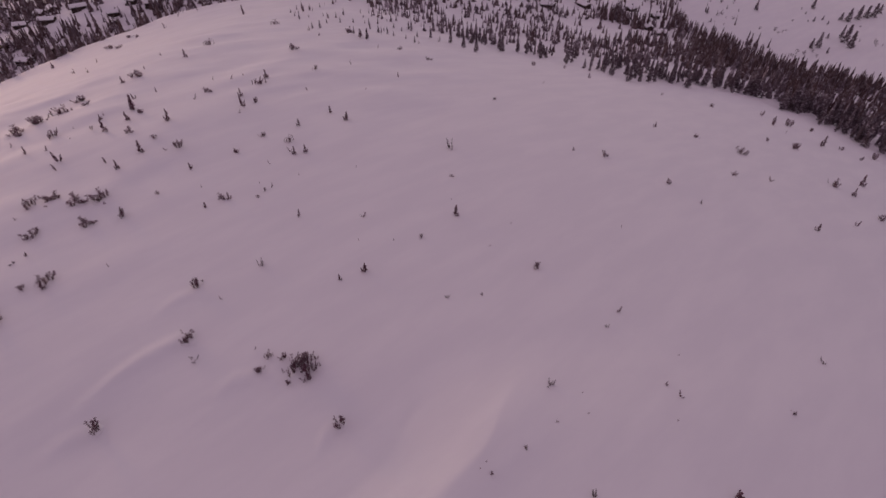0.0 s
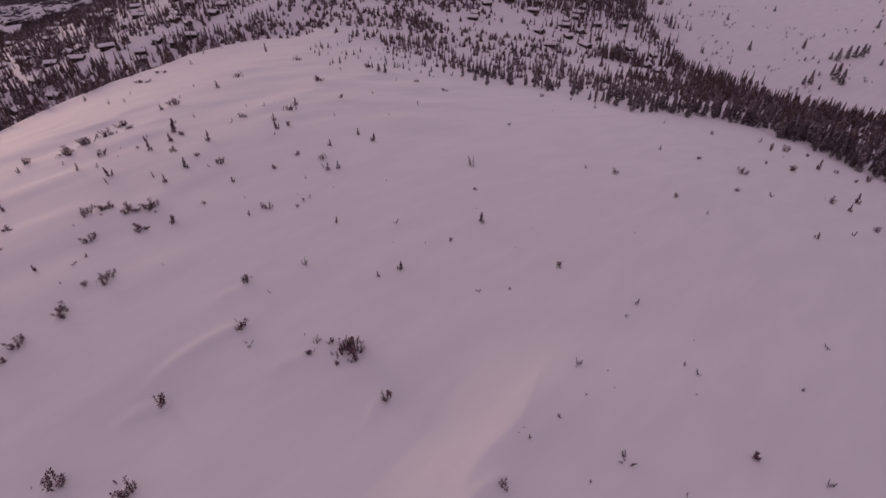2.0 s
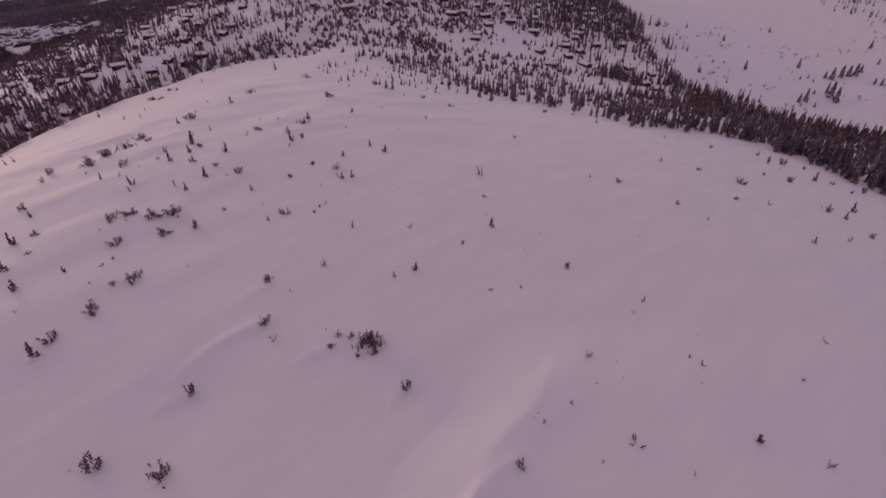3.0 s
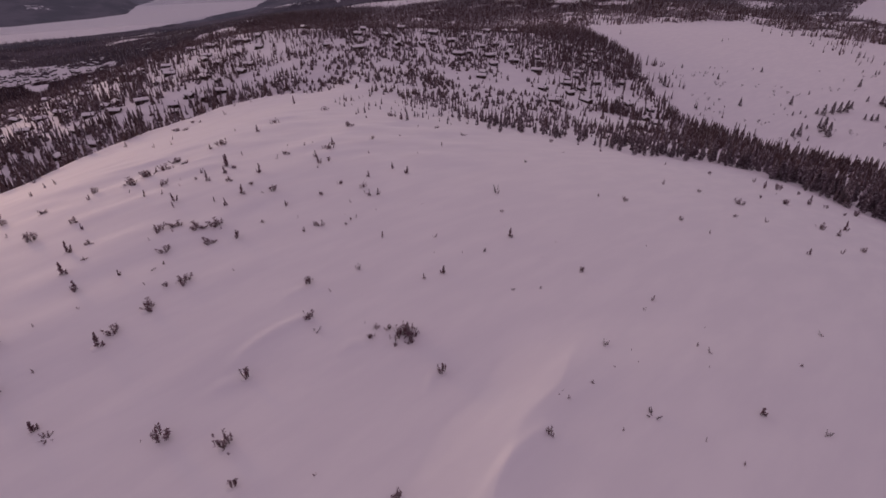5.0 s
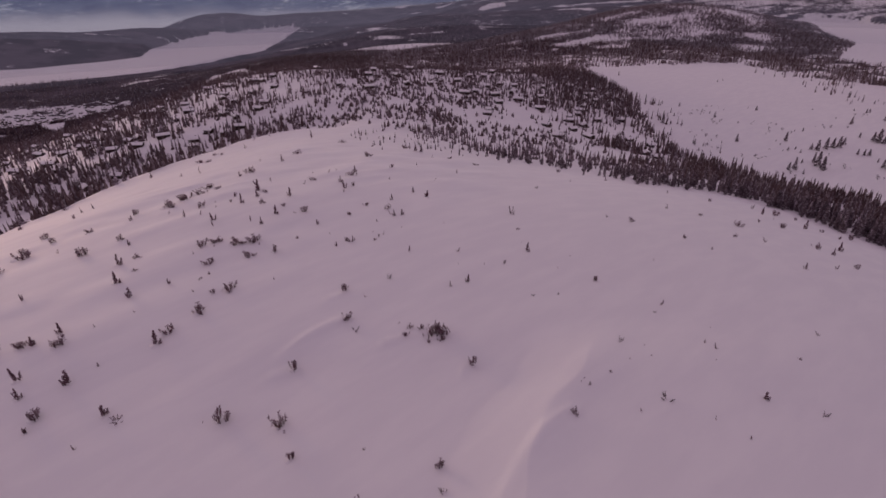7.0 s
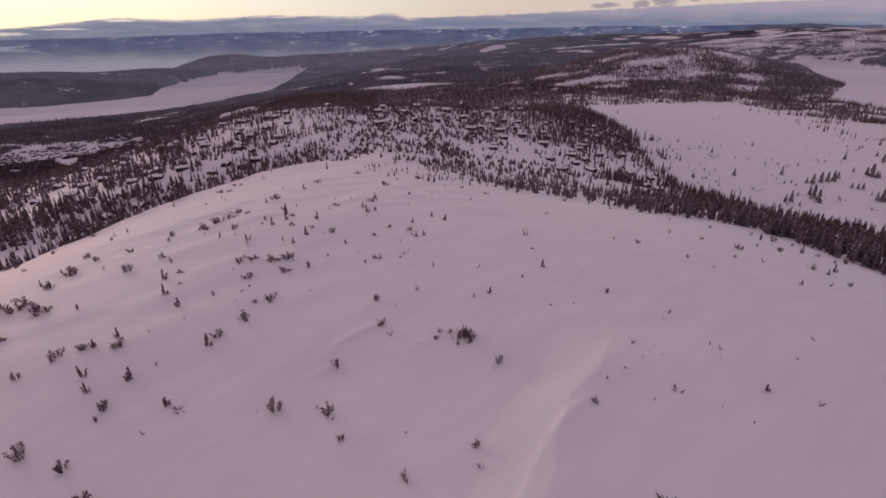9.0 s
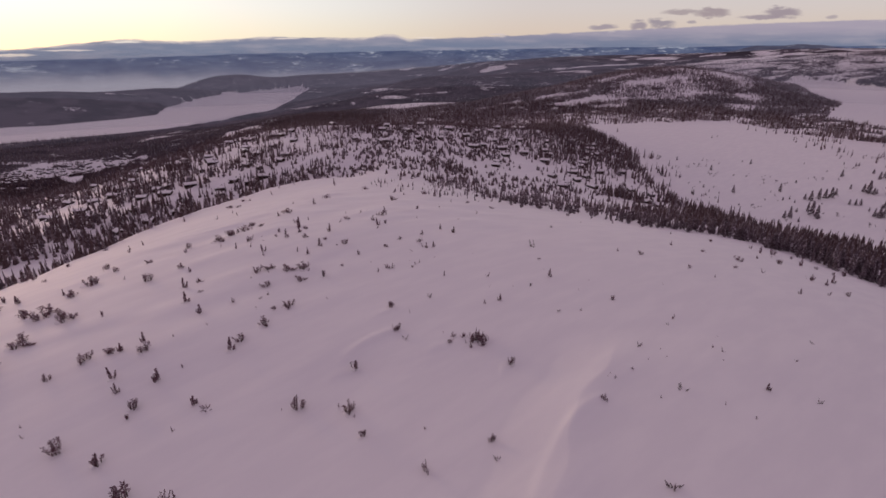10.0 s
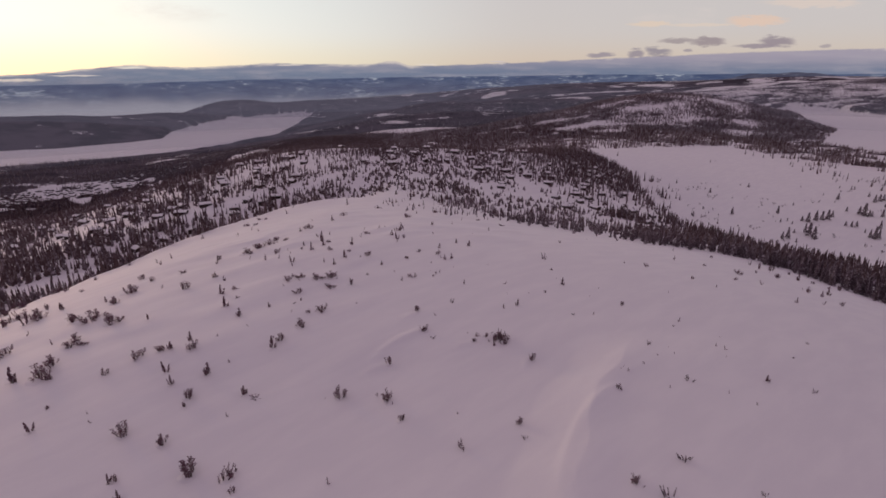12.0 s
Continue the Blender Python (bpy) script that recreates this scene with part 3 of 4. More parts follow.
def build_backdrop():
    """The last hills, haze painted into their colour, and the fog in front of them."""
    az = np.radians(np.arange(-65, 65.01, 0.25))
    deg = np.degrees(az)
    crest = np.interp(deg, (-65, -40, -17, 0, 13, 24, 40, 65), (-60, -27, 11, 30, 45, 55, 55, 50))
    crest = crest + 7 * fractal(deg * 10, az * 0, 60, 81) + 2.5 * fractal(deg * 10, az * 0, 12, 83)
    shelf = crest * 0.45 - 0.55 * 200 + 16 * fractal(deg * 10, az * 0, 40, 85)
    rows = []
    for r, z in ((4660, np.full_like(az, -330)), (4710, shelf), (4780, crest), (4830, crest - 60), (4880, np.full_like(az, -330))):
        rows.append(np.stack([r * np.sin(az), r * np.cos(az), z], -1))
    v = np.stack(rows)
    n, m = v.shape[:2]
    k = np.arange(n * m).reshape(n, m)
    quads = np.stack([k[:-1, :-1], k[:-1, 1:], k[1:, 1:], k[1:, :-1]], -1).reshape(-1, 4)
    ridge = new("backdrop_hills", mesh_from("backdrop_hills", v.reshape(-1, 3), quads, hazed_ridge_material(), smooth=True))
    tagged(ridge, "far wooded hills with snowy fields on the horizon, painted blue for haze", "backdrop", kind="structure")
    az = np.radians(np.arange(15, 50.01, 0.25))
    deg = np.degrees(az)
    crest = np.interp(deg, (15, 22.1, 25.8, 27.7, 29.4, 31.2, 32.4, 34.5, 36.9, 39.1, 50), (-60, -24, 7, 24, 60, 57, 70, 58, 31, 18, 10)) + 5 * fractal(deg * 10, az * 0, 16, 91)
    rows = [np.stack([r * np.sin(az), r * np.cos(az), z], -1) for r, z in ((4480, np.full_like(az, -330)), (4540, crest * 0.5 - 70), (4600, crest), (4640, crest - 60))]
    v = np.stack(rows)
    n, m = v.shape[:2]
    k = np.arange(n * m).reshape(n, m)
    quads = np.stack([k[:-1, :-1], k[:-1, 1:], k[1:, 1:], k[1:, :-1]], -1).reshape(-1, 4)
    # this fell's purple is haze tint put into its own colour
    fell = new("backdrop_hills", mesh_from("backdrop_fell", v.reshape(-1, 3), quads, hazed_ridge_material((0.055, 0.052, 0.088), (0.085, 0.08, 0.125)), smooth=True))
    tagged(fell, "wooded fell on the horizon with a snowy top, painted dark purple for haze", "backdrop", kind="structure")
    # the fog is one upright sheet whose pale colour glows by itself
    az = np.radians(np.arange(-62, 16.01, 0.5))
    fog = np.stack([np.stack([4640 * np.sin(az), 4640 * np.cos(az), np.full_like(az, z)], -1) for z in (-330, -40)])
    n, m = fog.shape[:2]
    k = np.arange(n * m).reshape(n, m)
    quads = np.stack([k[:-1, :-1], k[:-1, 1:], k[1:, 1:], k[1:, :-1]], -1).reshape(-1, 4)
    mist = new("backdrop_mist", mesh_from("backdrop_mist", fog.reshape(-1, 3), quads, mist_glow_material(-215, -80, 0.92, (0.48, 0.43, 0.51)), smooth=True))
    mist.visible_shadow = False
    tagged(mist, "pale fog lying in the far valley, as a glowing see-through sheet", "backdrop", kind="structure")


build_backdrop()


def build_haze_sheet(reach, low, high, strength):
    """One thin glowing sheet, added across the far country to imitate evening haze."""
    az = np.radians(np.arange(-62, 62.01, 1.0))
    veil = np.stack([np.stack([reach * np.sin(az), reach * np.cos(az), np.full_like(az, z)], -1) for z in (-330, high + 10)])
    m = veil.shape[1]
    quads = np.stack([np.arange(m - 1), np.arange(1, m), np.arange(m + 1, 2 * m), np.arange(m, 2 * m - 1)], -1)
    ob = new("backdrop_haze", mesh_from("backdrop_haze", veil.reshape(-1, 3), quads, mist_glow_material(low, high, strength, (0.125, 0.112, 0.165)), smooth=True))
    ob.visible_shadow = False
    tagged(ob, "thin glowing sheet added to paint blue evening haze over the far country", "backdrop", kind="structure")


# see-through glowing sheets, one behind another, added to tint the distance blue
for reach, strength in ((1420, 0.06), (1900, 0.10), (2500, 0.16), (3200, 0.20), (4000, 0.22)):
    build_haze_sheet(reach, -60, 60, strength)

# ---- cabins among the trees ----
TIMBER = timber_material()
ROOF_SNOW = roof_snow_material()
GLASS = glass_material()
CABINS = []
CABINS += [(-264, 378), (-293, 451), (-222, 339), (-728, 1170), (-308, 483), (-209, 354), (-245, 412), (-241, 430), (-391, 515), (-434, 527), (-328, 421), (-233, 378), (-784, 1202), (-799, 1163), (-150, 425), (-180, 476), (-175, 461), (-145, 461)]
CABINS += [(-146, 483), (-172, 421), (-173, 392), (-157, 377), (-208, 420), (-182, 505), (-194, 366), (-235, 434), (49, 481), (46, 469), (107, 561), (108, 546), (77, 558), (40, 541), (60, 515), (29, 531), (96, 464), (99, 428)]
CABINS += [(23, 572), (117, 605), (119, 464), (128, 445), (165, 454), (179, 442), (162, 406), (165, 393), (137, 523), (98, 427), (-299, 620), (-233, 519), (-128, 615), (-103, 649), (-63, 586), (-30, 622), (-4, 549), (84, 644)]


def box(bm, x0, x1, y0, y1, z0, z1):
    v = [bm.verts.new((x, y, z)) for z in (z0, z1) for x, y in ((x0, y0), (x1, y0), (x1, y1), (x0, y1))]
    for f in ((3, 2, 1, 0), (4, 5, 6, 7), (0, 1, 5, 4), (1, 2, 6, 5), (2, 3, 7, 6), (3, 0, 4, 7)):
        bm.faces.new([v[k] for k in f])


def finish(bm, name, mat):
    me = bpy.data.meshes.new(name)
    bmesh.ops.recalc_face_normals(bm, faces=bm.faces)
    bm.to_mesh(me)
    bm.free()
    me.materials.append(mat)
    return me


def gable(name, length, deep, z0, rise, thick, mat, sag=0.0):
    """A pitched slab with its ridge along x, in three bays with a slight sag."""
    bm = bmesh.new()
    rows = []
    for k in range(4):
        x = -length / 2 + length * k / 3
        dip = sag if k in (1, 2) else 0.0
        pts = [(-deep / 2, z0), (0, z0 + rise - dip), (deep / 2, z0), (deep / 2 - 0.05, z0 + thick), (0, z0 + rise + thick - dip), (-deep / 2 + 0.05, z0 + thick)]
        rows.append([bm.verts.new((x, y, z)) for y, z in pts])
    for a, b in zip(rows, rows[1:]):
        for j in range(6):
            bm.faces.new((a[j], a[(j + 1) % 6], b[(j + 1) % 6], b[j]))
    bm.faces.new(rows[0])
    bm.faces.new(rows[-1][::-1])
    return finish(bm, name, mat)


def cabin(length, deep, wall, rise, porch):
    """A dark timber cabin under a thick cap of snow."""
    base = new("cabin")
    bm = bmesh.new()
    box(bm, -length / 2, length / 2, -deep / 2, deep / 2, -1.2, wall)
    for s in (-1, 1):
        x = s * length / 2
        tri = [bm.verts.new((x, -deep / 2, wall)), bm.verts.new((x, deep / 2, wall)), bm.verts.new((x, 0, wall + rise - 0.1))]
        bm.faces.new(tri if s > 0 else tri[::-1])
    part("wall", finish(bm, "cabin_wall", TIMBER), base)
    part("roof", gable("cabin_roof", length + 0.9, deep + 1.1, wall - 0.12, rise, 0.16, TIMBER), base)
    part("snow_cap", gable("cabin_snow", length + 0.95, deep + 1.2, wall + 0.05, rise, 0.55, ROOF_SNOW, 0.06), base, "thick cap of clean snow on the roof")
    for x in (-length * 0.28, length * 0.2):
        bm = bmesh.new()
        box(bm, x - 0.55, x + 0.55, -deep / 2 - 0.05, -deep / 2 + 0.02, 0.9, 1.9)
        window = part("window", finish(bm, "cabin_window", TIMBER), base)
        bm = bmesh.new()
        box(bm, x - 0.43, x + 0.43, -deep / 2 - 0.065, -deep / 2 - 0.03, 1.02, 1.78)
        part("pane", finish(bm, "cabin_pane", GLASS), window)
    bm = bmesh.new()
    box(bm, -0.45, 0.45, -deep / 2 - 0.06, -deep / 2 + 0.02, 0.0, 2.0)
    part("door", finish(bm, "cabin_door", BARK), base)
    bm = bmesh.new()
    box(bm, length * 0.18, length * 0.18 + 0.7, 0.5, 1.2, wall + rise * 0.4, wall + rise + 1.0)
    part("chimney", finish(bm, "cabin_chimney", TIMBER), base)
    if porch:
        bm = bmesh.new()
        box(bm, -length * 0.5, length * 0.1, -deep / 2 - 1.9, -deep / 2, -0.8, 0.15)
        part("porch", finish(bm, "cabin_porch", TIMBER), base)
    return tagged(base, "dark timber cabin with a snow-covered pitched roof among spruces", "cabin", group="cabins in the forest")


def settle_cabins():
    dice = random.Random(3)
    kinds = [cabin(6.2, 4.8, 2.0, 1.2, True), cabin(7.2, 5.0, 2.0, 1.2, False), cabin(5.0, 4.2, 2.0, 1.2, False), cabin(9.2, 5.0, 2.0, 1.2, True)]
    used = set()
    for x, y in CABINS:
        k = dice.randrange(4)
        m = pose(x, y, ground(x, y) + 0.1, 0, 0, dice.gauss(0, 22) + (90 if dice.random() < 0.15 else 0))
        if k in used:
            copy_thing(kinds[k], m)
        else:
            used.add(k)
            kinds[k].matrix_basis = m


# ---- trees ----


def cone_tree(rng, tiers, sides, broad=1.0, dome=1.0, trunk=True):
    """A slim spruce of height 1 from ragged skirts of boughs, as triangles."""
    verts, tris = [], []
    width = rng.uniform(0.135, 0.225) * broad
    for k in range(tiers):
        f = k / tiers
        top = 1.0 - 0.92 * (f ** 0.9) + 0.02
        drop = max(0.30 * (0.4 + f), 1.6 / tiers) if tiers > 3 else 0.5
        reach = width * (0.24 + 0.76 * f ** dome) * rng.uniform(0.8, 1.2)
        base = len(verts)
        verts.append((rng.uniform(-0.01, 0.01), rng.uniform(-0.01, 0.01), min(top, 1.0)))
        turn = rng.uniform(0, 6.28)
        for s in range(sides):
            a = turn + s * 2 * math.pi / sides
            q = reach * rng.uniform(0.55, 1.25)
            verts.append((q * math.cos(a), q * math.sin(a), max(0.02, top - drop * rng.uniform(0.75, 1.1))))
        for s in range(sides):
            tris.append((base, base + 1 + s, base + 1 + (s + 1) % sides))
    if not trunk:
        return np.array(verts), np.array(tris)
    base = len(verts)
    for s in range(3):
        a = s * 2.094
        verts.append((0.016 * math.cos(a), 0.016 * math.sin(a), -0.03))
    verts.append((0, 0, 0.5))
    for s in range(3):
        tris.append((base + s, base + (s + 1) % 3, base + 3))
    return np.array(verts), np.array(tris)


def plant_stand(name, label, spots, kinds, mats, rng, pale=0.4):
    """Joins many trees into one mesh. spots: x, y, z, height."""
    vs, fs, ms, count = [], [], [], 0
    pick = rng.integers(0, len(kinds), len(spots))
    for k, (tv, tf) in enumerate(kinds):
        p = spots[pick == k]
        if not len(p):
            continue
        a = rng.uniform(0, 6.28, len(p))
        fat = rng.uniform(0.8, 1.25, len(p))
        c, s = np.cos(a) * fat, np.sin(a) * fat
        x = tv[None, :, 0] * c[:, None] - tv[None, :, 1] * s[:, None]
        y = tv[None, :, 0] * s[:, None] + tv[None, :, 1] * c[:, None]
        lean = rng.normal(0, 0.03, (len(p), 2))
        z = np.repeat(tv[None, :, 2], len(p), 0)
        x, y = x + z * lean[:, :1], y + z * lean[:, 1:]
        v = np.stack([x, y, z], -1) * p[:, None, 3:4] + p[:, None, :3]
        f = tf[None] + (count + np.arange(len(p))[:, None, None] * len(tv))
        vs.append(v.reshape(-1, 3))
        fs.append(f.reshape(-1, 3))
        ms.append(np.repeat((rng.random(len(p)) < (pale if np.isscalar(pale) else pale[pick == k])).astype(np.int32), len(tf)))
        count += v.shape[0] * v.shape[1]
    me = mesh_from(name, np.concatenate(vs), np.concatenate(fs), mats)
    me.polygons.foreach_set("material_index", np.concatenate(ms))
    ob = new(name, me)
    return tagged(ob, label, "forest", kind="stuff")


def spacing(x, y):
    """Trees stand well apart on the western slope and round the cabins by the mire."""
    return 1 - (0.56 + 0.10 * step(420, 520, y)) * step(-95, -145, x) - 0.44 * step(395, 440, y) * step(25, 80, x) * (1 - step(660, 740, y)) - (0.42 - 0.25 * step(130, 180, x)) * step(30, 60, x) * (1 - step(360, 400, y))


def scatter(rng, x0, x1, y0, y1, tries, keep):
    """Random spots thinned by the woodland's density; keep(x, y, z) may thin further."""
    x, y = rng.uniform(x0, x1, tries), rng.uniform(y0, y1, tries)
    z = height(x, y)
    d = woodland(x, y, z) * keep(x, y, z)
    ok = rng.random(tries) < d
    return x[ok], y[ok], z[ok]


rng = np.random.default_rng(7)
fine_kinds = [cone_tree(rng, 5, 6) for k in range(8)]
plain_kinds = [cone_tree(rng, 4, 6) for k in range(8)]
squat_kinds = [cone_tree(rng, 4, 7, 2.1, 0.5) for k in range(8)]
lean_kinds = [cone_tree(rng, 3, 5, 1.15, trunk=False) for k in range(6)]
far_kinds = [cone_tree(rng, 2, 4, 1.2, trunk=False) for k in range(5)]


def in_view(x, y, wide=0.98):
    """Ground that the flight overlooks: a wedge to the north."""
    return np.abs(x) < wide * (y + 80)


def clear_of_cabins(x, y):
    free = np.ones(len(x))
    for a, b in CABINS:
        free[(np.abs(x - a) < 4.8) & (y - b > -3.8) & (y - b < 3.8)] = 0
    return free


# the scattered village further west, in loose rows down the slope
dice = np.random.default_rng(19)
VILLAGE = []
for row in range(6):
    for k in range(22):
        a, b = (k + dice.uniform(-0.3, 0.9)) / 22, (row + dice.uniform(0.1, 0.9)) / 6
        if dice.random() < 0.92:
            VILLAGE.append((round(-885 + 20 * a + 150 * a * a - 50 * b), round(975 + 270 * a - 30 * a * a + 85 * b)))
CABINS += VILLAGE
for x0, x1, y0, y1, count in ((-420, -150, 400, 640, 36), (30, 190, 480, 660, 22), (-110, 20, 520, 600, 7)):
    made = 0
    while made < count:
        a, b = round(dice.uniform(x0, x1)), round(dice.uniform(y0, y1))
        if all(abs(a - p) + abs(b - q) > 17 for p, q in CABINS):
            CABINS.append((a, b))
            made += 1
settle_cabins()

x, y, z = scatter(rng, -650, 720, 200, 775, 125000, lambda x, y, z: in_view(x, y) * clear_of_cabins(x, y) * spacing(x, y))
tall = rng.uniform(3.4, 9.0, len(x)) * np.where(y < 440, 0.42 + 0.68 * step(-20, -46, z), 0.75 + 0.35 * step(-25, -60, z)) * rng.uniform(0.75, 1.25, len(x)) * (1 + 0.08 * step(-60, -140, x))
tall = np.where((x > 25) & (y < 470), rng.uniform(4.2, 8.2, len(x)) * (0.8 + 0.45 * step(95, 165, x)), tall)
spots = np.stack([x, y, z - 0.2, tall], -1)
# the exposed shoulder carries low, broad trees, widely spaced
bleak = bump(x, y, -5, 450, 125, 130) > rng.uniform(0.25, 0.6, len(x))
keep = ~bleak | (rng.random(len(x)) < 0.5)
spots, bleak = spots[keep], bleak[keep]
away = np.hypot(spots[:, 0] - 9, spots[:, 1] - 54)
low = bleak & (away > 330)
dwarfed = spots[low]
dwarfed[:, 3] = rng.uniform(2.2, 5.0, len(dwarfed))
spots, away = spots[~low], away[~low]
# those nearest the hilltop stand singly, the rest are woods
order = np.argsort(away)
FRONT, spots, away = spots[order[:290]], spots[order[290:]], away[order[290:]]
near = spots[away < 430]
plant_stand("forest_shoulder", "low broad spruces and birches spaced over the snowy shoulder", dwarfed, squat_kinds, [NEEDLES, RIMED], rng, 0.25)
plant_stand("forest_near", "dark spruce forest on snow around the foot of the hill", near, fine_kinds, [NEEDLES, FROSTED], rng, np.where((near[:, 0] > 0) & (near[:, 1] < 460), 0.22 + 0.6 * step(-54, -36, near[:, 2]), 0.34))
plant_stand("forest_slope", "spruce woods with clearings beyond the hill", spots[away >= 430], plain_kinds, [NEEDLES, RIMED], rng, 0.18)
for x0, x1, tries in ((-1700, -150, 60000), (-150, 1700, 50000)):
    x, y, z = scatter(rng, x0, x1, 775, 1700, tries, lambda x, y, z: in_view(x, y) * clear_of_cabins(x, y) * (1 - 0.9 * birchwood(x, y)))
    tall = rng.uniform(5, 10.5, len(x))
    plant_stand("forest_middle", "dark spruce woods on the snowy upland", np.stack([x, y, z, tall], -1), lean_kinds, [NEEDLES, SNOWY if x0 > -200 else RIMED], rng, 0.32 if x0 > -200 else 0.22)
x, y, z = scatter(rng, 100, 1300, 1300, 2000, 52000, lambda x, y, z: bump(x, y, 690, 1600, 560, 260, 23))
plant_stand("forest_hill", "snow-dusted spruces scattered over an open hill", np.stack([x, y, z, rng.uniform(5, 11, len(x))], -1), far_kinds, [NEEDLES, SNOWY], rng, 0.2)
x, y, z = scatter(rng, -700, 2900, 1700, 2900, 52000, lambda x, y, z: in_view(x, y) * step(-700, 100, x))
tall = rng.uniform(6, 11, len(x))
plant_stand("forest_far", "far dark spruce woods on snow", np.stack([x, y, z, tall], -1), far_kinds, [HAZED_NEEDLES, SNOWY], rng, 0.08 + 0.32 * step(500, 1100, x))


# ---- single trees and scrub ----


def tufts(dice, tall, wide, count, top_heavy=0.0, tuft=0.2, droop=0.0):
    """Needle sprays round an upright stem: slim three-sided spindles."""
    verts, tris = [], []
    for k in range(count):
        f = (k + dice.random()) / count
        f = f ** (1.0 - 0.5 * top_heavy)
        z = tall * (0.05 + 0.88 * f)
        spread = wide * (1.0 - 0.8 * f) * dice.uniform(0.55, 1.1) if top_heavy == 0 else wide * (0.4 + 0.6 * math.sin(f * 2.6)) * dice.uniform(0.5, 1.1)
        a = dice.uniform(0, 2 * math.pi)
        out = Vector((math.cos(a), math.sin(a), 0))
        root = out * spread * 0.15 + Vector((0, 0, z))
        tip = out * spread + Vector((0, 0, z + tall * dice.uniform(0.02, 0.16) - droop * spread))
        if k == count - 1:
            root, tip = Vector((0, 0, tall * 0.7)), Vector((0, 0, tall))
        axis = tip - root
        side = axis.cross(Vector((0, 0, 1)))
        side = side.normalized() if side.length > 1e-4 else Vector((1, 0, 0))
        up = side.cross(axis).normalized()
        fat = tall * tuft * dice.uniform(0.28, 0.5)
        if k == count - 1:
            fat *= 0.3
        mid = root + axis * 0.45
        base = len(verts)
        verts += [root, mid + side * fat, mid - side * fat * 0.6 + up * fat * 0.7, mid - side * fat * 0.5 - up * fat * 0.6, tip]
        tris += [(base, base + 1, base + 2), (base, base + 2, base + 3), (base, base + 3, base + 1), (base + 4, base + 2, base + 1), (base + 4, base + 3, base + 2), (base + 4, base + 1, base + 3)]
    return verts, tris


def stem_mesh(tall, thick, bend):
    """A tapered, slightly bent six-sided stem that reaches into the snow."""
    verts, faces = [], []
    for k in range(4):
        f = k / 3
        r = thick * (1 - 0.85 * f)
        for s in range(6):
            a = s * math.pi / 3
            verts.append((bend * f * f + r * math.cos(a), r * math.sin(a), -0.12 * tall + f * 1.08 * tall))
    for k in range(3):
        for s in range(6):
            a, b = k * 6 + s, k * 6 + (s + 1) % 6
            faces.append((a, b, b + 6, a + 6))
    return mesh_from("stem", verts, faces, BARK)


def stand_up(v, x, y, tilt, az):
    """Turns points of an upright shoot to lean by tilt towards az, at x, y."""
    m = Matrix.Translation((x, y, 0)) @ Matrix.Rotation(az, 4, "Z") @ Matrix.Rotation(tilt, 4, "Y")
    return [m @ p for p in v], m


def shoot(base, dice, x, y, tall, wide, count, tilt, mat, **shape):
    """One leader of a bush: a stem and its crown of needle sprays."""
    az = dice.uniform(0, 2 * math.pi) if x == y == 0 else math.atan2(y, x)
    verts, tris = tufts(dice, tall, wide, count, **shape)
    verts, m = stand_up(verts, x, y, tilt, az)
    part("crown", mesh_from("crown", [tuple(v) for v in verts], tris, mat), base)
    stem = part("stem", stem_mesh(tall * 0.9, 0.022 + 0.012 * tall, 0.0), base)
    stem.matrix_basis = m


def snow_mound(base, dice, wide):
    """The low uneven drift that wind piles round a bush, longer on one side."""
    verts, faces = [], []
    lee, turn = dice.uniform(0.1, 0.5), dice.uniform(0, 6.28)
    for ring, (r, z) in enumerate(((0.0, 0.030), (0.25, 0.026), (0.5, 0.014), (0.75, -0.01), (1.1, -0.3))):
        for s in range(12):
            a = s * math.pi / 6
            q = wide * r * (1 + lee * max(0.0, math.cos(a - turn)) ** 2) * dice.uniform(0.88, 1.12)
            verts.append((q * math.cos(a), q * math.sin(a), z * (dice.uniform(0.8, 1.2) if z > 0.02 else 1.0)))
    for ring in range(4):
        for s in range(12):
            a, b = ring * 12 + s, ring * 12 + (s + 1) % 12
            faces.append((a, a + 12, b + 12, b))
    part("snow_mound", mesh_from("snow_mound", verts, faces, SNOW, smooth=True), base, "small drift of clean snow round the foot")


def dwarf_spruce(dice):
    base = new("dwarf_spruce")
    shoot(base, dice, 0, 0, 1.0, dice.uniform(0.18, 0.29), 46, dice.uniform(0, 0.15), SCRUB, tuft=0.17)
    for k in range(dice.choice((0, 1, 1, 2))):
        a = dice.uniform(0, 6.28)
        shoot(base, dice, 0.2 * math.cos(a), 0.2 * math.sin(a), dice.uniform(0.35, 0.7), 0.18, 26, 0.3, SCRUB)
    snow_mound(base, dice, 0.42)
    return tagged(base, "slim stunted spruce standing alone in the snow", "spruce", group="stunted spruces on the hilltop")


def bushy_spruce(dice):
    base = new("bushy_spruce")
    for k in range(8):
        a, r = dice.uniform(0, 6.28), math.sqrt(dice.random()) * 0.23
        tall = (1.0 - 1.7 * r) * dice.uniform(0.75, 1.0)
        shoot(base, dice, 1.25 * r * math.cos(a), 1.25 * r * math.sin(a), tall, dice.uniform(0.14, 0.22), 24, dice.uniform(-0.1, 0.4), SCRUB, top_heavy=0.5, tuft=0.11)
    snow_mound(base, dice, 0.5)
    return tagged(base, "dense bushy dwarf spruce with dark upright tufts", "spruce bush", group="bushy spruces on the hilltop")


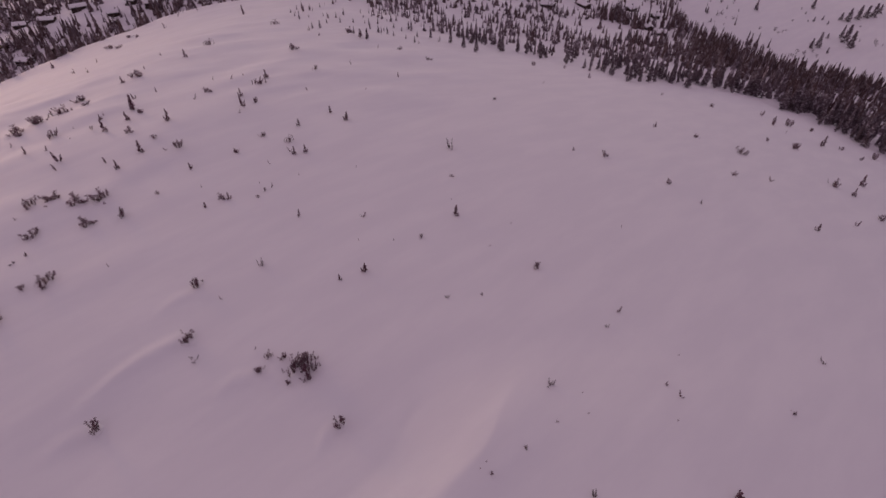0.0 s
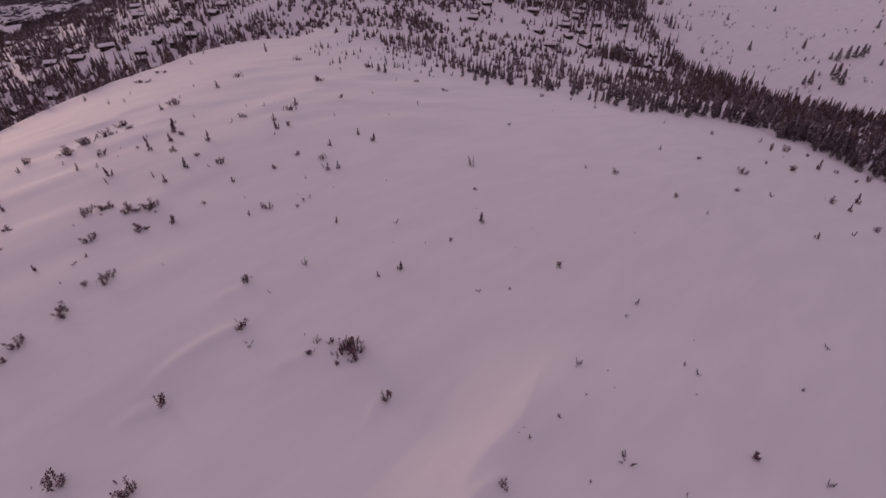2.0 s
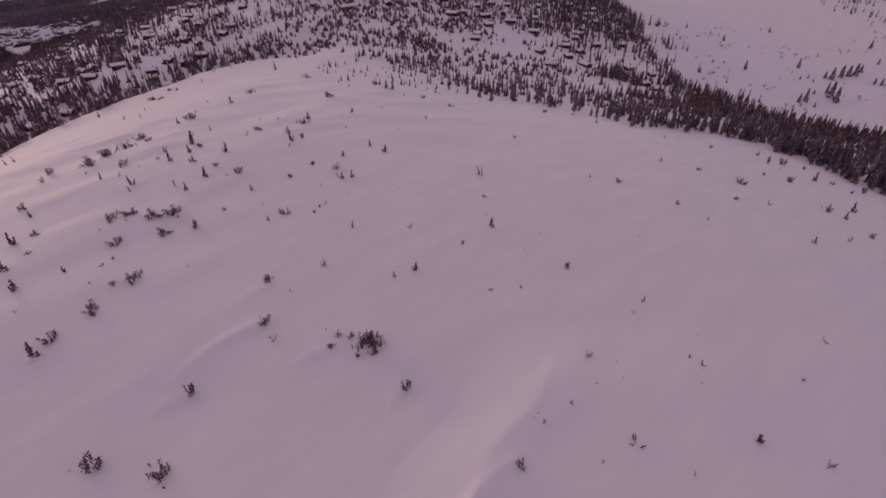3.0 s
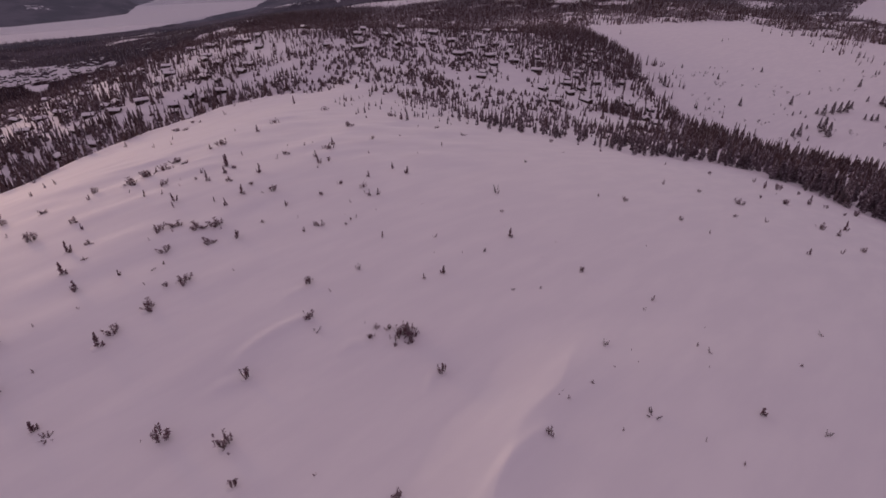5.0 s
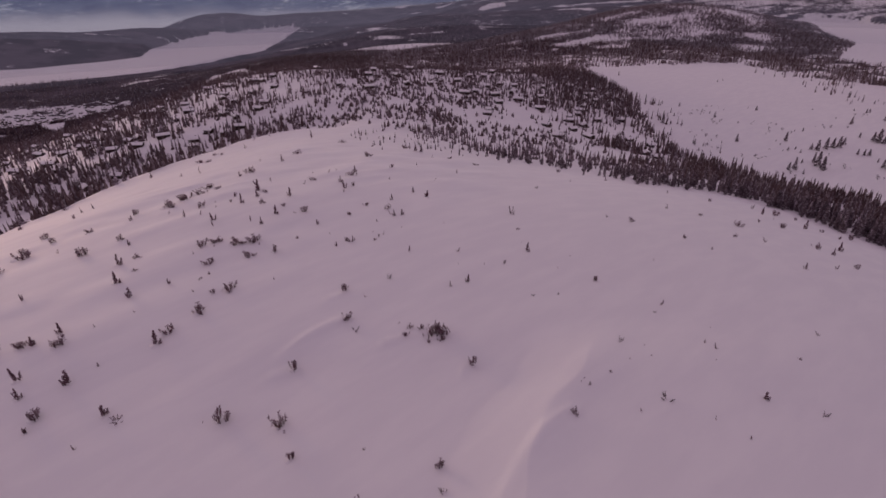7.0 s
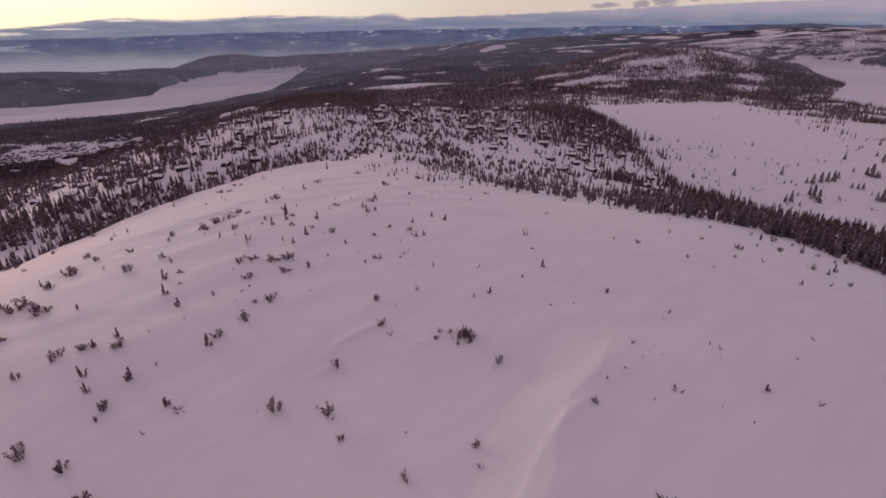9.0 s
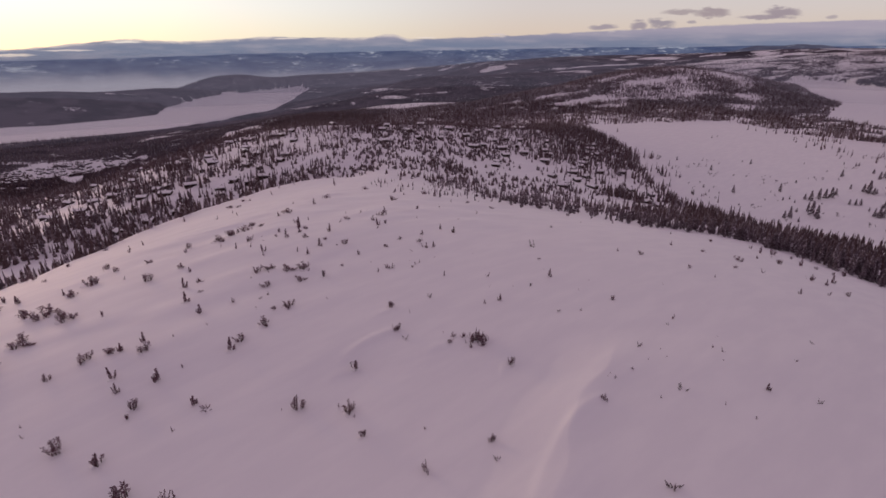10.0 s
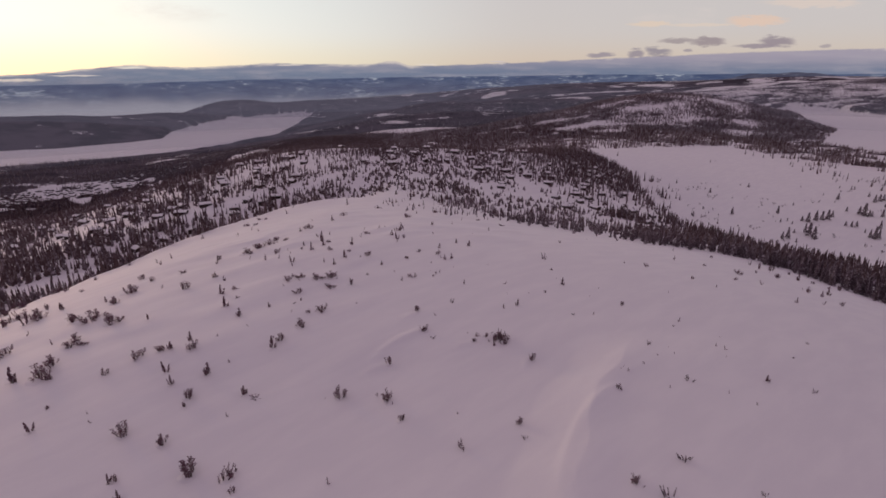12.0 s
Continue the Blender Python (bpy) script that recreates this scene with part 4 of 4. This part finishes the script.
def spruce_thicket(dice):
    base = new("spruce_thicket")
    hearts = [(dice.uniform(-0.4, 0.4), dice.uniform(-0.36, 0.36)) for k in range(4)]
    low_verts, low_tris = [], []
    for k in range(17):
        cx, cy = dice.choice(hearts)
        x, y = cx + dice.gauss(0, 0.12), cy + dice.gauss(0, 0.12)
        tall = dice.uniform(0.5, 1.0) * max(0.55, 1.0 - 0.6 * math.hypot(x, y))
        tilt, heavy = dice.uniform(-0.3, 0.6), dice.choice((0.0, 0.5, 0.5))
        if k < 8:
            shoot(base, dice, x, y, tall, tall * dice.uniform(0.2, 0.34), 20, tilt, SCRUB, top_heavy=heavy, tuft=0.12)
            continue
        tall *= 0.75
        verts, tris = tufts(dice, tall, tall * dice.uniform(0.2, 0.36), 18, top_heavy=heavy, tuft=0.12)
        verts, m = stand_up(verts, x, y, tilt, math.atan2(y, x))
        low_tris += [tuple(v + len(low_verts) for v in t) for t in tris]
        low_verts += [tuple(v) for v in verts]
    part("undergrowth", mesh_from("undergrowth", low_verts, low_tris, SCRUB), base, "low dark side shoots at the foot")
    snow_mound(base, dice, 0.62)
    return tagged(base, "ragged thicket of dark wind-bent dwarf spruces in snow", "spruce thicket", group="spruce thickets on the hilltop")


def sapling(dice):
    base = new("sapling")
    shoot(base, dice, 0, 0, 1.0, 0.2, 14, dice.uniform(0.0, 0.5), SCRUB, tuft=0.24)
    shoot(base, dice, 0.15, 0.05, 0.5, 0.15, 8, 0.6, SCRUB, tuft=0.24)
    return tagged(base, "small sapling tip poking out of the snow", "sapling", group="saplings on the hilltop")


def rimed_scrub(dice):
    base = new("rimed_scrub")
    for k in range(7):
        a, r = dice.uniform(0, 6.28), math.sqrt(dice.random()) * 0.45
        shoot(base, dice, r * math.cos(a), r * math.sin(a), dice.uniform(0.4, 0.95), 0.14, 20, dice.uniform(0.1, 0.7), RIMED, tuft=0.17)
    return tagged(base, "pale rimed scrub half buried in drifted snow", "scrub", group="rimed scrub on the hilltop")


def creeping_scrub(dice):
    base = new("creeping_scrub")
    for k in range(8):
        a, r = dice.uniform(0, 6.28), math.sqrt(dice.random()) * 0.45
        shoot(base, dice, r * math.cos(a), 0.4 * r * math.sin(a), dice.uniform(0.5, 1.0), 0.2, 10, dice.uniform(0.8, 1.3), SCRUB, tuft=0.2)
    return tagged(base, "low creeping scrub lying flat on the snow", "scrub", group="creeping scrub on the hilltop")


def spruce_tree(dice, label, group, broad=1.0):
    """A grown spruce: trunk, and a crown of many drooping sprays."""
    base = new("spruce_tree")
    part("trunk", stem_mesh(0.97, 0.022, dice.uniform(-0.03, 0.03)), base)
    verts, tris = tufts(dice, 1.0, broad * dice.uniform(0.18, 0.27), 150, tuft=0.11, droop=0.35)
    part("crown", mesh_from("crown", [tuple(v) for v in verts], tris, FROSTED), base)
    return tagged(base, label, "spruce", group=group)


def mire_birch(dice):
    """A sparse, pale, many-stemmed birch shrub."""
    base = new("mire_birch")
    part("trunk", stem_mesh(0.9, 0.03, dice.uniform(-0.08, 0.08)), base)
    verts, tris = tufts(dice, 1.0, dice.uniform(0.4, 0.65), 44, top_heavy=0.6, tuft=0.09)
    part("crown", mesh_from("crown", [tuple(v) for v in verts], tris, RIMED), base)
    return tagged(base, "sparse pale frosted birch shrub on the snowy mire", "birch shrub", group="birch shrubs on the mire")


MAKERS = {"mire_birch": mire_birch, "dwarf_spruce": dwarf_spruce, "bushy_spruce": bushy_spruce, "spruce_thicket": spruce_thicket, "sapling": sapling,
          "rimed_scrub": rimed_scrub, "creeping_scrub": creeping_scrub,
          "mire_spruce": lambda d: spruce_tree(d, "dark spruce standing in the open snow of the mire", "spruces on the mire", 1.5),
          "edge_spruce": lambda d: spruce_tree(d, "snow-dusted spruce at the edge of the bare hilltop", "spruces along the forest edge")}
STOCK, FRESH = {}, set()
seed = random.Random(11)


def plant_each(kind, rows):
    """Plants one bush a row: x, y, height and, for spreading ones, width."""
    if kind not in STOCK:
        STOCK[kind] = [MAKERS[kind](seed) for k in range(6 if "spruce" in kind else 4)]
        FRESH.update(ob.name for ob in STOCK[kind])
    for x, y, tall, *wide in rows:
        fresh = [ob for ob in STOCK[kind] if ob.name in FRESH]
        ob = fresh[0] if fresh else seed.choice(STOCK[kind])
        if kind == "spruce_thicket":
            # a thicket spreads over the snow more than it rises from it
            low = 0.72 + 0.2 * float(step(75, 165, math.hypot(x - 5, y - 25)))
            y, tall = y + 0.45 * tall * (1 - low), tall * low
        across = wide[0] / 1.1 if wide else tall * seed.uniform(0.85, 1.1)
        m = pose(x, y, ground(x, y) - 0.02, 0, 0, seed.uniform(0, 360) if not wide else seed.uniform(-25, 25) + 180 * seed.randint(0, 1)) @ Matrix.Diagonal((across, across if not wide else max(across * 0.9, tall * 0.95), tall, 1))
        if fresh:
            FRESH.discard(ob.name)
            ob.matrix_basis = m
        else:
            copy = copy_thing(ob, Matrix())
            copy.matrix_basis = m


plant_each("edge_spruce", [(float(x), float(y), float(h)) for x, y, z, h in FRONT])

# along the western brow
plant_each("edge_spruce", [(-186, 152, 5.2), (-189, 161, 6.4), (-184, 172, 4.4), (-188, 181, 6.0), (-187, 190, 5.0), (-191, 199, 6.8), (-186, 207, 4.2), (-193, 216, 6.2),
                           (-190, 225, 4.6), (-195, 236, 6.6), (-192, 247, 5.2), (-194, 262, 6.0), (-190, 275, 5.0), (-193, 289, 6.4), (-186, 302, 5.4), (-181, 316, 5.8), (-170, 331, 5.2)])
plant_each("spruce_thicket", [
    (-177.0, 203.4, 3.2, 4.0),
    (-170.5, 201.4, 2.8, 3.0),
    (-141.5, 171.8, 1.6, 1.8),
    (-167.6, 165.9, 3.4, 4.6),
    (-148.0, 144.4, 3.2, 4.2),
    (-176.0, 228.0, 2.4, 2.8),
    (-180.0, 262.0, 2.2, 2.6),
])
plant_each("spruce_thicket", [
    (-81.5, 178.8, 2.62, 5.4),
    (-79.2, 184.5, 3.32, 4.8),
    (-76.5, 191.7, 2.71, 5.2),
    (-78.3, 202.3, 2.36, 3.9),
    (-71.9, 194.6, 1.80, 2.7),
    (-68.7, 174.4, 2.88, 2.4),
    (-49.1, 172.7, 1.73, 2.5),
    (-52.0, 185.3, 1.44, 2.2),
    (-68.4, 217.0, 3.40, 4.0),
    (-41.5, 169.1, 1.29, 1.8),
    (-60.3, 255.8, 3.36, 3.4),
    (-39.7, 198.8, 1.48, 3.0),
    (-26.9, 203.9, 2.75, 3.7),
    (-16.6, 170.0, 1.58, 1.6),
    (-20.5, 162.3, 1.36, 1.8),
    (-10.0, 166.8, 2.56, 1.8),
    (-13.0, 217.6, 2.00, 1.5),
    (-25.7, 243.6, 2.79, 3.9),
    (-47.1, 301.0, 2.60, 3.7),
    (-12.4, 285.2, 3.00, 3.3),
    (10.2, 257.5, 1.60, 2.3),
    (21.4, 246.5, 1.02, 2.8),
])
plant_each("spruce_thicket", [
    (-18.4, 144.3, 1.72, 1.9),
    (21.1, 131.5, 1.29, 0.9),
    (-55.5, 143.8, 2.79, 3.3),
    (-52.6, 145.6, 1.91, 4.5),
    (-46.9, 144.3, 2.03, 4.4),
    (-42.2, 145.2, 3.34, 4.7),
    (-41.6, 137.6, 2.12, 3.3),
    (-51.1, 135.3, 1.84, 3.6),
    (-131.0, 330.0, 1.80, 3.5),
    (-126.0, 328.0, 1.60, 3.0),
    (-134.5, 316.0, 2.60, 4.5),
    (-127.5, 311.5, 2.30, 4.0),
    (96.5, 188.8, 1.30, 2.1),
    (63.5, 166.2, 2.13, 1.6),
    (74.4, 154.9, 1.73, 1.4),
    (105.1, 180.3, 2.79, 2.9),
    (94.3, 163.5, 1.54, 1.6),
    (130.8, 195.2, 2.98, 2.9),
    (123.5, 167.7, 2.84, 2.5),
    (27.0, 152.4, 1.09, 0.9),
    (-40.4, 122.3, 2.32, 3.8),
    (-44.3, 121.2, 1.72, 1.4),
    (-13.1, 109.4, 2.44, 2.7),
    (4.7, 103.1, 4.76, 3.1),
])
plant_each("spruce_thicket", [
    (6.3, 103.3, 3.57, 1.8),
    (2.2, 105.7, 1.84, 1.1),
    (5.3, 104.9, 3.02, 2.1),
    (3.8, 104.3, 2.42, 1.6),
    (6.8, 103.6, 2.38, 1.3),
    (0.1, 106.1, 1.87, 1.1),
    (-0.8, 103.6, 1.72, 1.4),
    (6.2, 102.1, 1.77, 1.6),
    (40.5, 123.5, 1.81, 1.5),
    (34.3, 91.1, 0.73, 0.6),
    (69.3, 96.1, 0.59, 0.8),
    (-100.1, 97.6, 4.76, 6.0),
    (-101.4, 103.1, 4.27, 4.2),
    (-120.8, 112.8, 3.37, 4.8),
    (-102.1, 112.6, 2.52, 6.8),
    (-79.7, 102.6, 3.11, 3.9),
    (-75.8, 104.9, 2.54, 3.0),
    (-68.5, 104.9, 3.87, 3.2),
    (-44.3, 64.5, 4.39, 2.9),
    (-64.1, 65.8, 2.18, 1.4),
    (-18.9, 82.9, 4.40, 2.9),
    (-4.9, 68.7, 2.63, 1.2),
])
plant_each("spruce_thicket", [
    (21.3, 58.0, 2.20, 2.4),
    (26.3, 81.8, 1.83, 1.4),
    (-111.3, 151.8, 4.48, 5.4),
    (-109.9, 142.0, 3.24, 4.0),
    (-110.0, 129.3, 4.76, 7.5),
    (-114.6, 129.8, 4.20, 3.1),
    (-99.4, 124.2, 4.76, 5.3),
    (-133.1, 139.9, 4.61, 6.8),
    (-144.2, 147.0, 4.07, 5.8),
    (-178.9, 185.7, 4.76, 6.2),
    (-99.0, 164.3, 1.65, 3.1),
    (-82.9, 153.2, 2.15, 2.6),
    (-71.3, 140.4, 0.99, 2.5),
    (-67.6, 132.9, 0.95, 1.4),
    (-48.4, 107.8, 2.76, 3.2),
    (-44.7, 114.2, 2.79, 3.5),
])
plant_each("sapling", [
    (-78.0, 171.7, 1.24),
    (-65.8, 166.6, 1.40),
    (-58.5, 157.7, 1.97),
    (-66.0, 178.3, 0.73),
    (-63.1, 171.9, 0.71),
    (-61.5, 184.5, 0.99),
    (-70.3, 226.3, 1.49),
    (-100.0, 243.1, 1.71),
    (-118.2, 261.2, 2.29),
    (-55.5, 202.1, 1.83),
    (-36.5, 163.1, 1.04),
    (-48.2, 159.1, 2.12),
    (-35.5, 207.6, 1.28),
    (-41.0, 193.4, 1.70),
    (-25.6, 182.3, 1.12),
    (-42.0, 209.7, 1.05),
    (-8.7, 162.4, 1.37),
    (-12.2, 200.1, 1.19),
    (-23.1, 275.0, 1.70),
    (16.9, 275.8, 1.36),
    (12.3, 216.9, 1.81),
    (-3.8, 228.1, 1.09),
])
plant_each("sapling", [
    (1.9, 260.0, 1.58),
    (3.9, 201.6, 0.71),
    (6.8, 155.8, 0.56),
    (-12.0, 157.1, 0.96),
    (-9.3, 148.1, 1.10),
    (-23.6, 148.5, 0.95),
    (-4.8, 152.6, 0.56),
    (10.2, 137.8, 1.38),
    (10.0, 130.9, 0.51),
    (16.3, 130.8, 0.51),
    (-12.1, 149.6, 0.46),
    (-56.2, 139.6, 0.81),
    (-113.3, 333.5, 2.77),
    (-114.8, 272.2, 1.95),
    (-139.4, 361.2, 2.06),
    (-115.5, 357.0, 2.46),
    (-106.3, 361.8, 1.97),
    (-73.5, 245.6, 1.30),
    (-33.2, 211.2, 0.78),
    (105.2, 236.9, 1.60),
    (103.3, 163.0, 1.87),
    (26.8, 143.6, 0.53),
])
plant_each("sapling", [
    (37.7, 135.9, 0.52),
    (58.2, 135.7, 0.54),
    (33.2, 129.1, 0.51),
    (60.7, 231.2, 0.72),
    (138.5, 212.2, 0.95),
    (-42.4, 121.9, 0.46),
    (-14.5, 121.6, 0.68),
    (-32.0, 125.9, 0.71),
    (-10.2, 117.5, 0.83),
    (-2.3, 107.7, 0.60),
    (2.6, 103.5, 0.85),
    (55.3, 98.3, 1.14),
    (42.7, 95.7, 0.53),
    (29.4, 89.6, 0.40),
    (28.7, 88.8, 0.40),
    (42.6, 98.8, 0.40),
    (57.7, 105.3, 0.40),
    (53.6, 94.7, 0.41),
    (-79.9, 83.6, 0.94),
    (-77.7, 80.9, 0.92),
    (-26.9, 62.6, 1.30),
    (-50.4, 80.7, 1.14),
])
plant_each("sapling", [
    (-5.4, 78.1, 0.80),
    (-123.9, 124.5, 1.67),
    (-110.5, 115.9, 1.93),
    (-32.1, 84.9, 0.56),
    (-21.5, 85.2, 1.10),
    (-58.2, 114.7, 0.80),
    (-64.0, 110.2, 0.81),
    (-57.0, 99.3, 0.96),
    (-48.8, 121.9, 0.80),
    (-136.9, 215.2, 2.59),
    (-124.7, 205.3, 2.43),
    (-99.3, 150.7, 1.33),
    (-56.9, 99.0, 0.85),
    (36.3, 82.4, 0.71),
    (46.8, 80.7, 0.73),
    (50.3, 77.1, 0.73),
])
plant_each("dwarf_spruce", [
    (-70.3, 165.8, 2.12),
    (-59.7, 160.7, 2.78),
    (-61.1, 182.3, 1.71),
    (-56.3, 174.8, 3.27),
    (-53.3, 180.5, 2.61),
    (-55.5, 188.4, 3.94),
    (-59.2, 196.2, 1.80),
    (-70.6, 212.5, 2.26),
    (-41.9, 178.5, 2.96),
    (-42.1, 162.9, 2.96),
    (-44.3, 156.5, 2.28),
    (-28.5, 155.8, 1.58),
    (-62.3, 239.5, 2.79),
    (-28.5, 193.3, 2.37),
    (-26.1, 186.4, 3.19),
    (-26.1, 209.6, 2.55),
    (-7.5, 161.5, 1.95),
    (-5.3, 162.4, 1.95),
    (-9.4, 175.6, 1.89),
    (-3.0, 183.6, 2.18),
    (1.7, 179.5, 2.34),
    (-72.4, 335.1, 4.83),
])
plant_each("dwarf_spruce", [
    (-42.0, 334.3, 3.41),
    (-26.8, 316.8, 2.79),
    (-29.0, 285.2, 1.78),
    (-6.3, 274.4, 3.71),
    (6.1, 285.9, 2.12),
    (25.5, 287.4, 2.50),
    (-16.8, 144.2, 1.65),
    (-20.6, 141.8, 1.28),
    (-1.9, 138.3, 1.57),
    (-159.6, 306.9, 2.84),
    (81.9, 250.9, 1.95),
    (85.7, 192.8, 1.77),
    (56.4, 168.5, 1.04),
    (78.5, 146.9, 0.99),
    (147.2, 205.2, 3.83),
    (135.8, 173.1, 3.31),
    (126.1, 163.6, 2.31),
    (113.3, 145.7, 1.59),
    (100.8, 140.9, 1.90),
    (138.1, 219.1, 3.25),
    (140.2, 229.6, 2.37),
    (27.4, 138.5, 2.42),
])
plant_each("dwarf_spruce", [
    (-48.3, 129.6, 0.96),
    (8.0, 121.1, 1.28),
    (12.0, 122.8, 1.93),
    (3.7, 101.6, 1.12),
    (6.8, 105.5, 0.99),
    (30.9, 117.1, 0.76),
    (51.6, 113.6, 1.25),
    (54.1, 100.2, 0.79),
    (38.5, 94.6, 0.45),
    (29.9, 88.2, 0.72),
    (56.9, 85.3, 1.60),
    (-106.9, 97.9, 3.96),
    (-73.5, 105.4, 2.31),
    (-70.3, 109.0, 2.65),
    (-70.3, 96.1, 3.16),
    (-66.8, 91.7, 2.47),
    (-60.1, 95.1, 3.07),
    (-49.4, 87.4, 2.33),
    (-88.5, 79.1, 2.86),
    (-64.7, 65.5, 2.00),
    (-61.0, 62.0, 1.97),
    (-114.5, 144.9, 2.17),
])
plant_each("dwarf_spruce", [
    (-130.0, 145.7, 2.74),
    (-134.0, 136.4, 4.49),
    (-143.2, 138.6, 2.80),
    (-74.4, 137.3, 3.02),
    (-69.1, 127.2, 3.06),
    (-88.8, 123.3, 2.09),
    (-78.3, 149.2, 1.72),
    (-56.5, 126.2, 1.46),
    (-62.8, 121.4, 2.51),
    (-48.9, 104.5, 3.21),
    (-119.1, 186.5, 1.92),
    (-89.7, 171.1, 1.66),
])
plant_each("bushy_spruce", [
    (-60.3, 176.4, 1.33),
    (-34.3, 164.8, 2.51),
    (-23.4, 189.7, 2.22),
    (-10.3, 146.8, 1.02),
    (-11.2, 144.4, 1.02),
    (-31.9, 146.7, 1.07),
    (-36.0, 139.9, 2.27),
    (62.5, 263.1, 2.40),
    (75.5, 265.0, 1.63),
    (121.1, 229.8, 2.06),
    (123.1, 197.5, 1.61),
    (153.8, 221.4, 1.91),
    (154.1, 205.5, 1.83),
    (156.3, 198.7, 1.80),
    (123.9, 151.3, 1.94),
    (146.0, 222.9, 3.50),
    (165.3, 203.5, 3.23),
    (-15.4, 120.5, 2.31),
    (-20.2, 96.1, 2.35),
    (11.6, 95.5, 2.19),
    (-84.8, 97.4, 2.13),
    (-61.2, 87.4, 3.11),
])
plant_each("bushy_spruce", [
    (-60.8, 84.5, 1.42),
    (-90.0, 86.2, 1.31),
    (-68.9, 77.3, 3.56),
    (-60.0, 74.1, 2.76),
    (-51.0, 66.7, 4.48),
    (-42.3, 62.1, 1.51),
    (-29.1, 85.4, 3.12),
    (-16.0, 77.1, 1.71),
    (5.6, 74.5, 1.88),
    (-116.8, 168.7, 2.65),
    (-108.4, 161.2, 2.53),
    (-139.9, 151.9, 2.69),
    (-89.5, 146.4, 3.64),
    (-91.4, 176.7, 2.50),
])
plant_each("rimed_scrub", [
    (40.9, 202.7, 1.71, 0.9),
    (27.2, 165.7, 2.95, 1.2),
    (-49.9, 127.6, 0.96, 1.4),
    (-10.6, 106.1, 1.08, 1.2),
    (-5.8, 125.1, 1.69, 1.0),
    (25.5, 116.9, 0.91, 0.8),
    (49.0, 110.5, 0.60, 0.7),
    (38.7, 99.9, 1.21, 1.1),
    (78.7, 104.8, 1.21, 1.1),
    (6.2, 70.4, 0.77, 1.1),
    (30.4, 62.8, 2.01, 2.1),
    (24.9, 55.4, 1.90, 2.2),
    (41.1, 84.9, 1.12, 1.8),
    (38.8, 55.2, 0.75, 1.0),
    (64.3, 81.9, 1.02, 1.1),
])
plant_each("creeping_scrub", [
    (-46.5, 86.0, 0.86, 1.8),
])
plant_each("mire_spruce", [
    (274.0, 484.7, 7.4),
    (319.9, 486.9, 8.5),
    (326.1, 460.1, 5.6),
    (329.3, 456.8, 9.3),
    (338.7, 460.1, 10.6),
    (346.9, 463.4, 9.2),
    (353.8, 465.5, 10.1),
    (363.9, 473.8, 6.7),
    (273.6, 405.2, 6.6),
    (278.6, 406.3, 10.2),
    (304.2, 422.9, 8.7),
    (301.8, 414.4, 12.0),
    (299.7, 405.2, 11.1),
    (398.1, 484.6, 8.3),
    (398.9, 479.5, 12.8),
    (400.3, 475.2, 7.0),
    (404.8, 477.3, 5.0),
    (354.8, 443.9, 4.9),
    (357.8, 440.8, 5.7),
    (362.1, 440.8, 5.7),
    (349.4, 408.9, 7.2),
    (350.5, 405.2, 11.1),
    (354.6, 406.2, 7.2),
    (376.0, 431.6, 8.4),
    (473.5, 595.6, 5.0),
    (478.6, 597.7, 4.5),
    (466.5, 560.1, 5.7),
    (451.3, 532.6, 9.2),
    (461.4, 538.8, 7.9),
    (467.7, 541.5, 7.0),
])
plant_each("mire_spruce", [
    (421.7, 546.1, 8.2),
    (504.7, 590.2, 5.6),
    (284.5, 635.6, 5.0),
    (234.1, 555.5, 8.8),
    (240.3, 550.8, 4.8),
    (258.6, 587.2, 3.8),
    (251.4, 587.2, 3.4),
    (297.7, 606.6, 3.5),
    (302.1, 597.8, 3.5),
    (299.1, 580.0, 6.4),
    (358.2, 623.6, 2.4),
    (361.4, 612.1, 5.6),
    (356.3, 519.9, 3.7),
    (422.4, 569.8, 2.3),
    (424.8, 612.1, 2.0),
    (405.5, 797.0, 4.1),
    (420.2, 810.1, 2.4),
    (232.8, 477.4, 5.3),
    (228.2, 458.8, 2.7),
    (394.1, 495.9, 5.0),
    (516.5, 641.5, 4.3),
    (488.2, 641.5, 3.7),
    (467.7, 606.5, 3.0),
    (356.1, 422.9, 3.7),
    (445.6, 511.6, 5.8),
    (304.1, 456.8, 3.6),
    (312.5, 460.1, 3.3),
    (310.8, 450.3, 2.9),
    (279.1, 395.8, 3.9),
    (294.9, 422.9, 3.4),
])
plant_each("mire_spruce", [
    (253.0, 488.4, 2.6),
    (258.9, 481.0, 2.2),
    (310.0, 484.6, 2.3),
    (307.3, 473.8, 2.2),
    (412.2, 473.8, 8.3),
])

dice = np.random.default_rng(29)
SHRUBS = []
while len(SHRUBS) < 120:
    cx, cy = dice.uniform(210, 560), dice.uniform(270, 640)
    for k in range(int(dice.integers(1, 7))):
        x, y = cx + dice.normal(0, 9), cy + dice.normal(0, 4)
        if float(level_mask(np.array([x]), np.array([y]), BOG)[0]) > 0.9 and abs(x) < 0.9 * (y + 60):
            SHRUBS.append((x, y, dice.uniform(1.2, 3.2)))
plant_each("mire_birch", SHRUBS)
